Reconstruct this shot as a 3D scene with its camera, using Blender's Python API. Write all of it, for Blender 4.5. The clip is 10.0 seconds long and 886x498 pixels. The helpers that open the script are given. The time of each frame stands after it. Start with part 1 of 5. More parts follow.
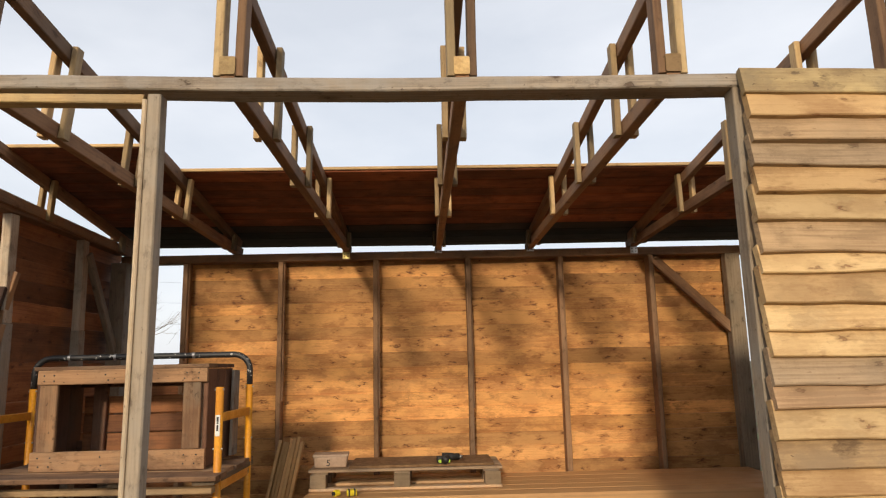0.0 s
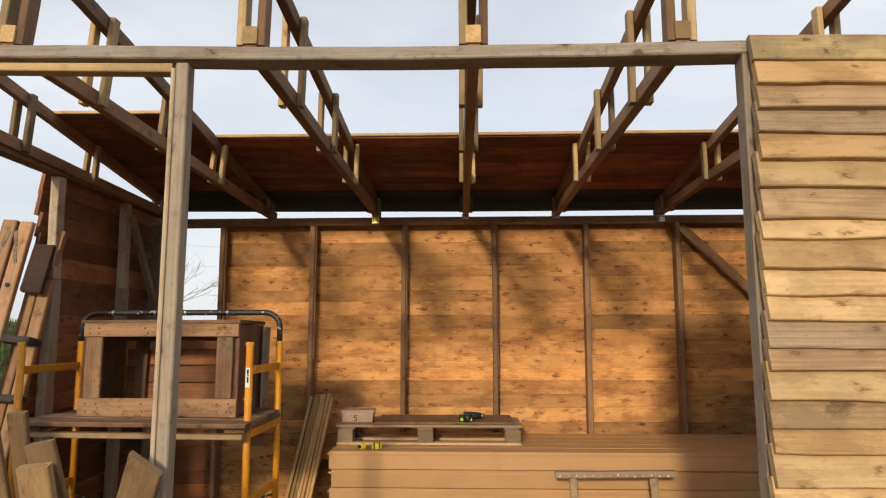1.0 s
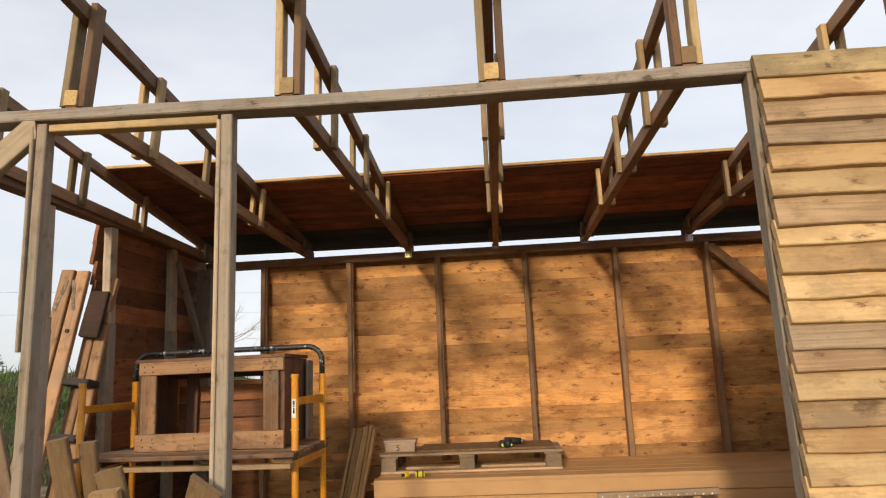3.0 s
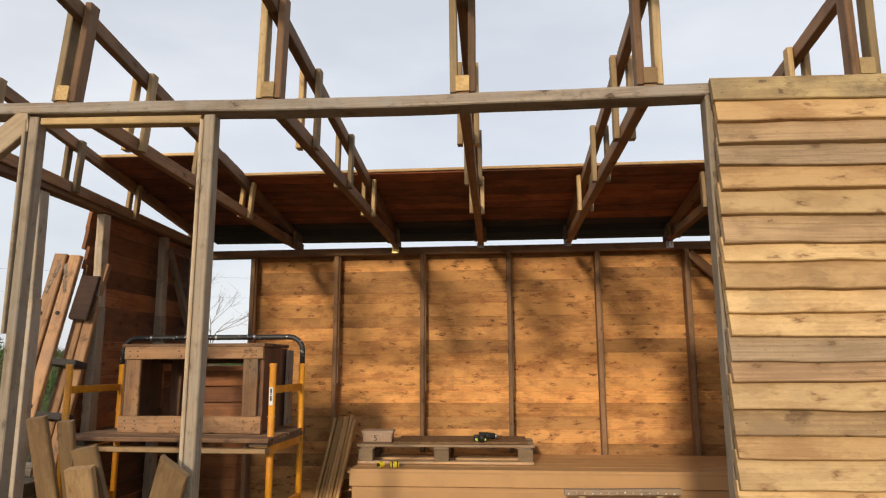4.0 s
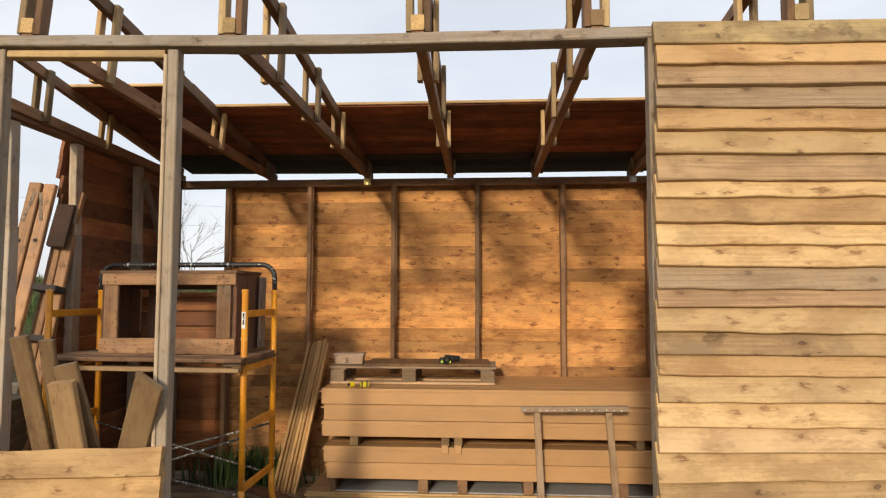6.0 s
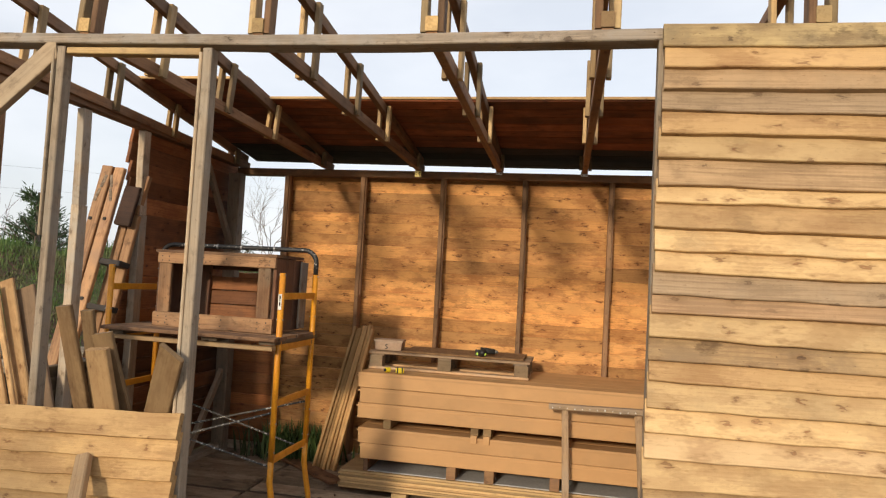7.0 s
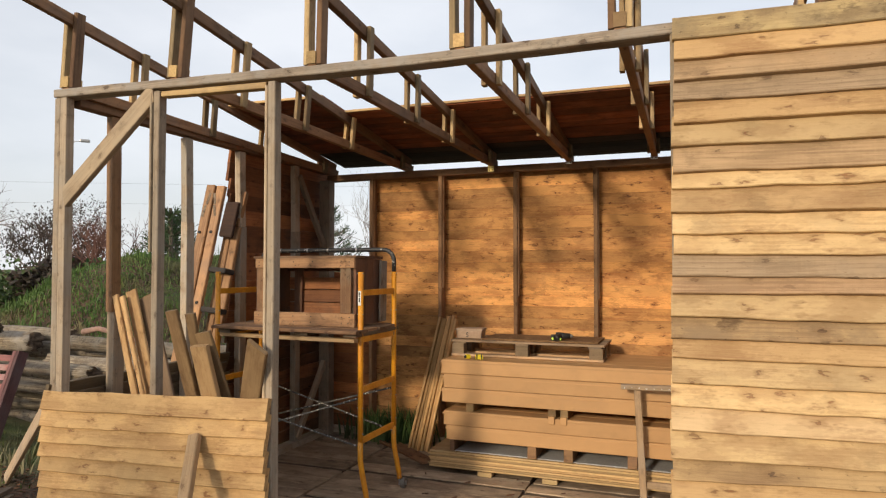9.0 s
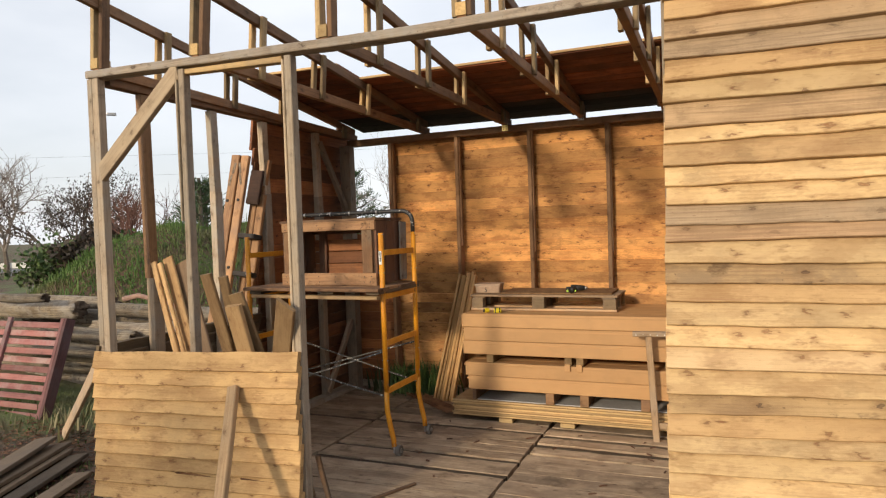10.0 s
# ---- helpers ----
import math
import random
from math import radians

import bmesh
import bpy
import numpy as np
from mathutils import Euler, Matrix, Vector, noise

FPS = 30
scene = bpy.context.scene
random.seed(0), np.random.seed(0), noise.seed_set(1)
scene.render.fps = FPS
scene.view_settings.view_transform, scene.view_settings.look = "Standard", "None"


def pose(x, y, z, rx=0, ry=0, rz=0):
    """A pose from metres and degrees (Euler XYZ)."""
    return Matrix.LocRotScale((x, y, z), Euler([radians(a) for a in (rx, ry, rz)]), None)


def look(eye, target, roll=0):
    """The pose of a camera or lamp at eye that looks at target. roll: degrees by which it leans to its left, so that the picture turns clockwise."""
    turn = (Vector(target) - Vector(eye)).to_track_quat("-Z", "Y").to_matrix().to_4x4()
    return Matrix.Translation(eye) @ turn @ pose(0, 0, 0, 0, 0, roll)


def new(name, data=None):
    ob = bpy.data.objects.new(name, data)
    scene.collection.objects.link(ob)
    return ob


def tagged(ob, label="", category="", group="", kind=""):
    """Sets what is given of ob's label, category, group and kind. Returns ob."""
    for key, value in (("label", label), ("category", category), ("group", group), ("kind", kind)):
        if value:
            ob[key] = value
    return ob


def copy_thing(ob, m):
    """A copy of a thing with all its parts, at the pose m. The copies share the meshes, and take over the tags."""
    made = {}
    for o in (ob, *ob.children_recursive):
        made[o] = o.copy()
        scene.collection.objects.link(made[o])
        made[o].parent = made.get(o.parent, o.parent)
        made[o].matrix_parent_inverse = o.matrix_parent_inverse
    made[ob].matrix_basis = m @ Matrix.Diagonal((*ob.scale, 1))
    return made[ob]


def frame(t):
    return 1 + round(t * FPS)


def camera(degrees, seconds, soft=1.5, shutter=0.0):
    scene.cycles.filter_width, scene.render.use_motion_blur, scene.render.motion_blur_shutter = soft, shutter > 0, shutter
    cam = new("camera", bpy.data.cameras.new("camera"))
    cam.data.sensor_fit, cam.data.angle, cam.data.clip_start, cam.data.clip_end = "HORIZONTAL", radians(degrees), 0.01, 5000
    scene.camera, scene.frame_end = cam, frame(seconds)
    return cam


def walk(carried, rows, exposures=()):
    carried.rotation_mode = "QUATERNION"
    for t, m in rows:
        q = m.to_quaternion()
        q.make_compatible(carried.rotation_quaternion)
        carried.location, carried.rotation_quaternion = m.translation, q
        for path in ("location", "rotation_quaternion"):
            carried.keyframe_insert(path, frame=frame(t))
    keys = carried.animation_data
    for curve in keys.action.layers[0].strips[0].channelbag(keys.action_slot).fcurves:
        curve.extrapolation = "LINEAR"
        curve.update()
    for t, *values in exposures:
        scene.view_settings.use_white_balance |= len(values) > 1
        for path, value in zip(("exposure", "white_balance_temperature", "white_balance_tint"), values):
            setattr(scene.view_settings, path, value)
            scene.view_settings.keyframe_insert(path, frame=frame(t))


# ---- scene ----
cam = camera(67.17, 10.0, 1.2)
PATH = [
    (0, (0.045, 0.093, 1.464), (0.087, 2.063, 1.811), -1.29),
    (0.2, (0.05, 0.089, 1.462), (0.097, 2.053, 1.839), -2.02),
    (0.4, (0.06, 0.076, 1.459), (0.071, 2.038, 1.85), -1.89),
    (0.5, (0.064, 0.067, 1.46), (0.048, 2.029, 1.847), -2.02),
    (0.7, (0.085, 0.047, 1.447), (0.001, 2.006, 1.84), -1.39),
    (0.9, (0.118, 0.02, 1.446), (0.052, 1.992, 1.77), -0.83),
    (1, (0.136, 0.007, 1.432), (0.056, 1.989, 1.686), -0.06),
    (1.2, (0.163, -0.015, 1.416), (0.066, 1.962, 1.703), -0.40),
    (1.3, (0.171, -0.027, 1.415), (-0.02, 1.936, 1.745), -0.80),
    (1.5, (0.204, -0.063, 1.416), (-0.07, 1.89, 1.748), 0.17),
    (1.7, (0.209, -0.081, 1.407), (-0.119, 1.862, 1.75), -1.25),
    (1.8, (0.22, -0.095, 1.402), (-0.147, 1.844, 1.726), -1.11),
    (2, (0.199, -0.093, 1.388), (-0.174, 1.85, 1.68), -0.10),
    (2.3, (0.19, -0.093, 1.378), (-0.183, 1.847, 1.692), -0.91),
    (2.5, (0.187, -0.088, 1.376), (-0.096, 1.863, 1.714), -1.82),
    (2.7, (0.171, -0.097, 1.377), (-0.044, 1.857, 1.746), -3.08),
    (2.8, (0.156, -0.095, 1.373), (-0.035, 1.861, 1.744), -3.21),
    (3, (0.148, -0.11, 1.378), (-0.026, 1.849, 1.741), -2.53),
    (3.2, (0.15, -0.112, 1.375), (-0.001, 1.85, 1.73), -1.82),
    (4.3, (0.376, -0.254, 1.395), (0.139, 1.705, 1.72), 1.26),
    (4.5, (0.429, -0.275, 1.397), (0.134, 1.687, 1.648), 1.28),
    (4.8, (0.436, -0.3, 1.395), (0.185, 1.671, 1.62), 0.78),
    (5, (0.433, -0.301, 1.389), (0.214, 1.674, 1.615), 0.53),
    (5.2, (0.407, -0.303, 1.395), (0.201, 1.67, 1.649), -1.06),
    (5.3, (0.395, -0.302, 1.396), (0.218, 1.677, 1.627), -0.78),
    (5.5, (0.373, -0.318, 1.392), (0.227, 1.663, 1.624), -1.13),
    (5.7, (0.36, -0.34, 1.38), (0.257, 1.648, 1.567), -0.92),
    (6.8, (0.656, -0.371, 1.374), (0.309, 1.597, 1.465), 3.94),
    (7, (0.694, -0.391, 1.394), (0.304, 1.568, 1.495), 3.06),
    (7.2, (0.705, -0.412, 1.394), (0.234, 1.527, 1.542), 2.32),
    (7.3, (0.707, -0.422, 1.393), (0.231, 1.514, 1.556), 2.11),
    (7.5, (0.702, -0.446, 1.397), (0.211, 1.484, 1.576), 1.52),
    (7.7, (0.7, -0.481, 1.401), (0.222, 1.458, 1.519), 1.26),
    (7.8, (0.704, -0.495, 1.399), (0.287, 1.459, 1.492), 0.02),
    (8, (0.724, -0.513, 1.395), (0.329, 1.445, 1.492), -0.85),
    (8.2, (0.741, -0.525, 1.39), (0.356, 1.432, 1.529), -0.33),
    (8.4, (0.786, -0.546, 1.403), (0.355, 1.399, 1.583), -0.16),
    (8.5, (0.809, -0.548, 1.408), (0.387, 1.402, 1.555), 0.31),
    (8.6, (0.85, -0.546, 1.414), (0.443, 1.408, 1.548), -0.02),
    (8.7, (0.902, -0.553, 1.412), (0.476, 1.395, 1.569), -0.65),
    (8.8, (0.955, -0.561, 1.406), (0.435, 1.364, 1.564), 0.91),
    (8.9, (0.995, -0.56, 1.409), (0.37, 1.337, 1.513), 0.91),
    (9, (1.026, -0.558, 1.421), (0.312, 1.309, 1.479), -0.02),
    (9.2, (1.066, -0.558, 1.433), (0.334, 1.303, 1.471), -1.00),
    (9.3, (1.076, -0.559, 1.435), (0.356, 1.307, 1.451), -0.91),
    (9.5, (1.089, -0.578, 1.437), (0.407, 1.302, 1.429), -2.18),
    (9.7, (1.111, -0.621, 1.437), (0.389, 1.244, 1.434), -2.15),
    (9.8, (1.127, -0.65, 1.437), (0.38, 1.205, 1.404), -1.78),
    (10, (1.158, -0.708, 1.413), (0.368, 1.128, 1.352), -2.01),
]
walk(cam, [(t, look(eye, target, roll)) for t, eye, target, roll in PATH],
     [(0, -0.05), (0.5, -0.08), (1, -0.12), (1.5, -0.06), (2, 0.0), (3, -0.04), (4.5, -0.17), (5, -0.04), (5.5, -0.06), (7, 0.04), (7.5, 0.02), (8.5, -0.02), (9, -0.05), (10, 0.06)])

# ---- world, sun, exposure ----
SUN_EL, SUN_AZ = radians(16.6), radians(190.0)
world = bpy.data.worlds.new("world")
scene.world = world
world.use_nodes = True
wt = world.node_tree
wt.nodes.clear()
w_out = wt.nodes.new("ShaderNodeOutputWorld")
w_bg = wt.nodes.new("ShaderNodeBackground")
w_sky = wt.nodes.new("ShaderNodeTexSky")
w_sky.sky_type, w_sky.sun_disc = "NISHITA", False
w_sky.sun_elevation, w_sky.sun_rotation = SUN_EL, SUN_AZ
w_sky.air_density, w_sky.dust_density, w_sky.ozone_density = 1.0, 2.6, 1.5
w_tc = wt.nodes.new("ShaderNodeTexCoord")
w_map = wt.nodes.new("ShaderNodeMapping")
w_map.inputs["Scale"].default_value = (1.6, 1.6, 4.0)
w_cl = wt.nodes.new("ShaderNodeTexNoise")
w_cl.inputs["Scale"].default_value, w_cl.inputs["Detail"].default_value = 1.7, 5.0
w_ramp = wt.nodes.new("ShaderNodeMapRange")
w_ramp.inputs["From Min"].default_value, w_ramp.inputs["From Max"].default_value = 0.38, 0.68
w_ramp.inputs["To Min"].default_value, w_ramp.inputs["To Max"].default_value = 0.6, 0.78
w_mix = wt.nodes.new("ShaderNodeMix")
w_mix.data_type = "RGBA"
w_mix.inputs["B"].default_value = (9.05, 9.2, 9.6, 1)
wt.links.new(w_tc.outputs["Generated"], w_map.inputs["Vector"])
wt.links.new(w_map.outputs["Vector"], w_cl.inputs["Vector"])
wt.links.new(w_cl.outputs["Fac"], w_ramp.inputs["Value"])
wt.links.new(w_ramp.outputs["Result"], w_mix.inputs["Factor"])
wt.links.new(w_sky.outputs["Color"], w_mix.inputs["A"])
wt.links.new(w_mix.outputs["Result"], w_bg.inputs["Color"])
wt.links.new(w_bg.outputs["Background"], w_out.inputs["Surface"])
w_bg.inputs["Strength"].default_value = 0.122

sun_data = bpy.data.lights.new("sun", "SUN")
sun_data.energy, sun_data.angle, sun_data.color = 2.75, radians(4.2), (1.0, 0.83, 0.6)
sun_ob = new("sun", sun_data)
toward = Vector((math.sin(SUN_AZ) * math.cos(SUN_EL), math.cos(SUN_AZ) * math.cos(SUN_EL), math.sin(SUN_EL)))
sun_ob.matrix_basis = Matrix.Translation(toward * 30) @ toward.to_track_quat("Z", "Y").to_matrix().to_4x4()


# ---- materials ----
class Graph:
    """A node material with short calls."""

    def __init__(self, name, rough=0.6, metal=0.0):
        self.mat = bpy.data.materials.new(name)
        self.mat.use_nodes = True
        self.nt = self.mat.node_tree
        self.bsdf = self.nt.nodes["Principled BSDF"]
        self.bsdf.inputs["Roughness"].default_value = rough
        self.bsdf.inputs["Metallic"].default_value = metal

    def put(self, sock, v):
        if hasattr(v, "is_linked"):
            self.nt.links.new(v, sock)
        elif v is not None:
            sock.default_value = v

    def node(self, kind, ins, out, **props):
        n = self.nt.nodes.new(kind)
        for k, v in props.items():
            if k == "data_type":
                n.data_type = v
            elif k == "operation":
                n.operation = v
            elif k == "blend_type":
                n.blend_type = v
            elif k == "use_clamp":
                n.use_clamp = v
            elif k == "feature":
                n.feature = v
        for k, v in ins.items():
            self.put(n.inputs[k], v)
        return n.outputs[out]

    def coords(self):
        """Object coordinates, shifted at random for each object."""
        tc = self.nt.nodes.new("ShaderNodeTexCoord").outputs["Object"]
        oi = self.nt.nodes.new("ShaderNodeObjectInfo")
        self.rand, self.tint = oi.outputs["Random"], oi.outputs["Color"]
        off = self.node("ShaderNodeVectorMath", {0: (37.0, 91.0, 53.0), 3: self.rand}, 0, operation="SCALE")
        return self.node("ShaderNodeVectorMath", {0: tc, 1: off}, 0, operation="ADD")

    def scaled(self, v, s):
        return self.node("ShaderNodeVectorMath", {0: v, 1: s}, 0, operation="MULTIPLY")

    def noise(self, v, scale=1.0, detail=3.0, rough=0.5):
        return self.node("ShaderNodeTexNoise", {"Vector": v, "Scale": scale, "Detail": detail, "Roughness": rough}, "Fac")

    def math(self, op, a, b=0.0, c=0.0):
        return self.node("ShaderNodeMath", {0: a, 1: b, 2: c}, 0, operation=op)

    def ramp(self, v, a, b, lo=0.0, hi=1.0):
        n = self.nt.nodes.new("ShaderNodeMapRange")
        n.interpolation_type = "SMOOTHSTEP"
        for k, x in (("Value", v), ("From Min", a), ("From Max", b), ("To Min", lo), ("To Max", hi)):
            self.put(n.inputs[k], x)
        return n.outputs["Result"]

    def mix(self, f, a, b, blend="MIX"):
        n = self.nt.nodes.new("ShaderNodeMix")
        n.data_type, n.blend_type = "RGBA", blend
        for k, x in (("Factor", f), ("A", a), ("B", b)):
            sock = [s for s in n.inputs if s.name == k and s.type == ("VALUE" if k == "Factor" else "RGBA")][0]
            if isinstance(x, tuple) and len(x) == 3:
                x = (*x, 1.0)
            self.put(sock, x)
        return [s for s in n.outputs if s.type == "RGBA"][0]

    def done(self, colour, height=None, dist=0.002, rough=None, strength=0.5):
        self.put(self.bsdf.inputs["Base Color"], (*colour, 1.0) if isinstance(colour, tuple) and len(colour) == 3 else colour)
        if rough is not None:
            self.put(self.bsdf.inputs["Roughness"], rough)
        if height is not None:
            b = self.node("ShaderNodeBump", {"Height": height, "Distance": dist, "Strength": strength}, "Normal")
            self.put(self.bsdf.inputs["Normal"], b)
        return self.mat


def wood(name, light, dark, knot, grey=(0.3, 0.28, 0.25), weather=0.25, rough=0.72, knots=1.0, vary=0.35, grain=1.0, rare=0.6, dirt=0.4, patch=17.0, pins=0.9, smear=0.0, wild=0.0):
    """Sawn timber with its grain along local x: growth lines, fibres, knots, saw marks, stains and greying."""
    g = Graph(name, rough)
    p = g.coords()
    wob = g.nt.nodes.new("ShaderNodeTexNoise")
    g.put(wob.inputs["Vector"], g.scaled(p, (9.0, 30.0, 30.0)))
    g.put(wob.inputs["Detail"], 2.0)
    bent = g.node("ShaderNodeVectorMath", {0: wob.outputs["Color"], 1: (0.5, 0.5, 0.5)}, 0, operation="SUBTRACT")
    bent = g.scaled(bent, (0.04, 0.02, 0.02))
    q = g.node("ShaderNodeVectorMath", {0: p, 1: bent}, 0, operation="ADD")
    if wild:
        swirl = g.nt.nodes.new("ShaderNodeTexNoise")
        g.put(swirl.inputs["Vector"], g.scaled(p, (5.0, 13.0, 13.0)))
        g.put(swirl.inputs["Detail"], 1.0)
        pull = g.node("ShaderNodeVectorMath", {0: swirl.outputs["Color"], 1: (0.5, 0.5, 0.5)}, 0, operation="SUBTRACT")
        q = g.node("ShaderNodeVectorMath", {0: q, 1: g.scaled(pull, (0.3 * wild, 0.13 * wild, 0.13 * wild))}, 0, operation="ADD")
    vor = g.nt.nodes.new("ShaderNodeTexVoronoi")
    g.put(vor.inputs["Vector"], g.scaled(q, (2.0, 3.7, 3.7)))
    d = vor.outputs["Distance"]
    pick = g.ramp(vor.outputs["Color"], rare, rare + 0.06)
    core = g.math("MULTIPLY", g.ramp(d, 0.13, 0.06), g.math("MULTIPLY", pick, knots))
    rim = g.math("MULTIPLY", g.math("MULTIPLY", g.ramp(d, 0.09, 0.12), g.ramp(d, 0.17, 0.13)), g.math("MULTIPLY", pick, knots))
    rings = g.math("MULTIPLY", g.math("MULTIPLY", g.math("SINE", g.math("MULTIPLY", d, 95.0)), g.ramp(d, 0.42, 0.1)), g.math("MULTIPLY", pick, 0.22 * min(knots, 1.0)))
    halo = g.math("MULTIPLY", g.ramp(d, 0.46, 0.08), g.math("MULTIPLY", pick, knots))
    vor2 = g.nt.nodes.new("ShaderNodeTexVoronoi")
    g.put(vor2.inputs["Vector"], g.scaled(q, (6.5, 12.0, 12.0)))
    pin = g.math("MULTIPLY", g.ramp(vor2.outputs["Distance"], 0.2, 0.08), g.math("MULTIPLY", g.ramp(vor2.outputs["Color"], rare + 0.1, rare + 0.14), pins * min(knots, 1.0)))
    sep = g.nt.nodes.new("ShaderNodeSeparateXYZ")
    g.put(sep.inputs[0], p)
    warp = g.noise(g.scaled(p, (0.6, 4.0, 4.0)), 1.0, 2.0)
    ph = g.math("ADD", g.math("MULTIPLY", sep.outputs["Y"], 330.0), g.math("MULTIPLY", sep.outputs["Z"], 210.0))
    ph = g.math("ADD", ph, g.math("ADD", g.math("MULTIPLY", warp, 60.0), g.math("MULTIPLY", halo, 24.0)))
    band = g.ramp(g.math("SINE", ph), 0.1, 1.0)
    fine = g.noise(g.scaled(p, (11.0, 330.0, 330.0)), 1.0, 3.0, 0.6)
    saw = g.noise(g.scaled(p, (120.0, 6.0, 6.0)), 1.0, 2.0)
    stain = g.noise(g.scaled(q, (2.6, 9.0, 9.0)), 1.0, 5.0, 0.65)
    streak = g.noise(g.scaled(p, (1.3, 120.0, 120.0)), 1.0, 2.0, 0.5)
    blot = g.noise(q, 5.5, 5.0, 0.65)
    spots = g.noise(q, patch, 5.0, 0.7)
    f = g.math("ADD", g.math("MULTIPLY", band, 0.13 * grain), g.math("MULTIPLY", fine, 0.4 * grain))
    f = g.math("ADD", f, g.ramp(stain, 0.4, 0.7, 0.0, 0.55))
    f = g.math("ADD", f, g.math("ADD", rings, g.math("MULTIPLY", saw, 0.14 * grain)))
    f = g.math("ADD", f, g.ramp(streak, 0.35, 0.65, -0.1 * grain, 0.16 * grain))
    col = g.mix(g.ramp(f, 0.2, 1.1), light, dark)
    wf = g.math("MULTIPLY", g.ramp(blot, 0.38, 0.68), g.ramp(g.rand, 0.0, 1.0, 0.4 * weather, 1.6 * weather))
    col = g.mix(wf, col, grey)
    col = g.mix(g.math("MULTIPLY", g.ramp(spots, 0.53, 0.72), dirt), col, tuple(0.45 * c for c in dark))
    if smear:
        flecks = g.ramp(g.noise(g.scaled(q, (6.0, 17.0, 17.0)), 1.0, 5.0, 0.66), 0.5, 0.68)
        flecks = g.math("MULTIPLY", flecks, g.ramp(g.noise(g.scaled(p, (1.5, 5.0, 5.0)), 1.0, 2.0), 0.5, 0.66, 0.0, 0.55 * smear))
        col = g.mix(flecks, col, tuple(0.5 * a + 0.5 * b for a, b in zip(dark, knot)))
        bloom = g.ramp(g.noise(g.scaled(q, (5.0, 11.0, 11.0)), 1.0, 2.0, 0.45), 0.47, 0.7, 0.0, 0.62 * smear)
        col = g.mix(bloom, col, tuple(0.62 * a + 0.38 * b for a, b in zip(dark, knot)))
    col = g.mix(g.math("MULTIPLY", g.math("MULTIPLY", halo, g.ramp(stain, 0.3, 0.6, 0.4, 1.0)), 0.8), col, tuple(0.85 * c for c in dark))
    col = g.mix(g.math("MULTIPLY", rim, 0.7), col, tuple(0.6 * c for c in knot))
    col = g.mix(pin, col, knot)
    col = g.mix(g.math("MULTIPLY", core, g.ramp(spots, 0.3, 0.55, 0.55, 1.0)), col, knot)
    tone = g.ramp(g.math("FRACT", g.math("MULTIPLY", g.rand, 7.31)), 0.0, 1.0, 1.0 - vary, 1.0 + 0.35 * vary)
    col = g.mix(1.0, col, g.node("ShaderNodeCombineColor", {0: tone, 1: tone, 2: tone}, 0), "MULTIPLY")
    col = g.mix(1.0, col, g.tint, "MULTIPLY")
    h = g.math("ADD", g.math("MULTIPLY", fine, 0.6), g.math("SUBTRACT", g.math("MULTIPLY", saw, 0.5), g.math("MULTIPLY", core, 0.4)))
    return g.done(col, h, 0.002, g.ramp(blot, 0.3, 0.7, rough - 0.06, min(rough + 0.12, 1.0)), 0.6)


def surface(name, a, b, scale=6.0, rough=0.6, metal=0.0, bump=0.001, fine=60.0, detail=5.0):
    """A plain surface with stains and a fine grain."""
    g = Graph(name, rough, metal)
    p = g.coords()
    n1, n2 = g.noise(p, scale, detail, 0.6), g.noise(p, fine, 3.0)
    col = g.mix(g.ramp(n1, 0.3, 0.72), a, b)
    col = g.mix(g.ramp(n2, 0.35, 0.75, 0.0, 0.35), col, tuple(c * 0.6 for c in b))
    col = g.mix(1.0, col, g.tint, "MULTIPLY")
    return g.done(col, g.math("ADD", n2, g.math("MULTIPLY", n1, 0.5)), bump, g.ramp(n1, 0.3, 0.7, max(rough - 0.08, 0.05), min(rough + 0.12, 1.0)))


M_SIDING = wood("pale_pine_siding", (0.66, 0.45, 0.222), (0.37, 0.212, 0.085), (0.27, 0.125, 0.05), (0.37, 0.26, 0.15), 0.3, 0.68, 1.0, 0.2, 0.65, 0.32, 0.34, 5.0, 0.25, 0.7, 0.3)
M_SIDING_STAINED = wood("mould_stained_siding", (0.57, 0.4, 0.2), (0.3, 0.185, 0.09), (0.11, 0.062, 0.035), (0.31, 0.22, 0.13), 0.7, 0.75, 1.0, 0.15, 1.0, 0.42, 0.95, 8.0, 0.8, 1.0)
M_SIDING_GREY = wood("greyed_siding", (0.45, 0.32, 0.19), (0.27, 0.185, 0.105), (0.19, 0.115, 0.065), (0.34, 0.262, 0.175), 0.5, 0.78, 1.0, 0.12, 1.35, 0.5, 0.35, 8.0, 0.5, 0.3)
M_WALL = wood("amber_pine_boards", (0.8, 0.412, 0.136), (0.44, 0.178, 0.052), (0.19, 0.068, 0.024), (0.36, 0.175, 0.075), 0.4, 0.66, 1.2, 0.34, 0.7, 0.3, 0.6, 6.5, 0.25, 1.05, 0.35)
M_STUD = wood("weathered_lumber", (0.45, 0.352, 0.25), (0.265, 0.195, 0.13), (0.1, 0.063, 0.04), (0.37, 0.322, 0.262), 0.65, 0.82, 0.7, 0.25, 1.1, 0.55, 0.5)
M_TRUSS = wood("brown_lumber", (0.35, 0.19, 0.09), (0.18, 0.087, 0.04), (0.07, 0.038, 0.022), (0.22, 0.17, 0.13), 0.35, 0.78, 0.7, 0.3)
M_BATTEN = wood("fresh_batten", (0.52, 0.37, 0.18), (0.36, 0.23, 0.1), (0.16, 0.09, 0.04), (0.26, 0.22, 0.17), 0.3, 0.72, 0.7, 0.45)
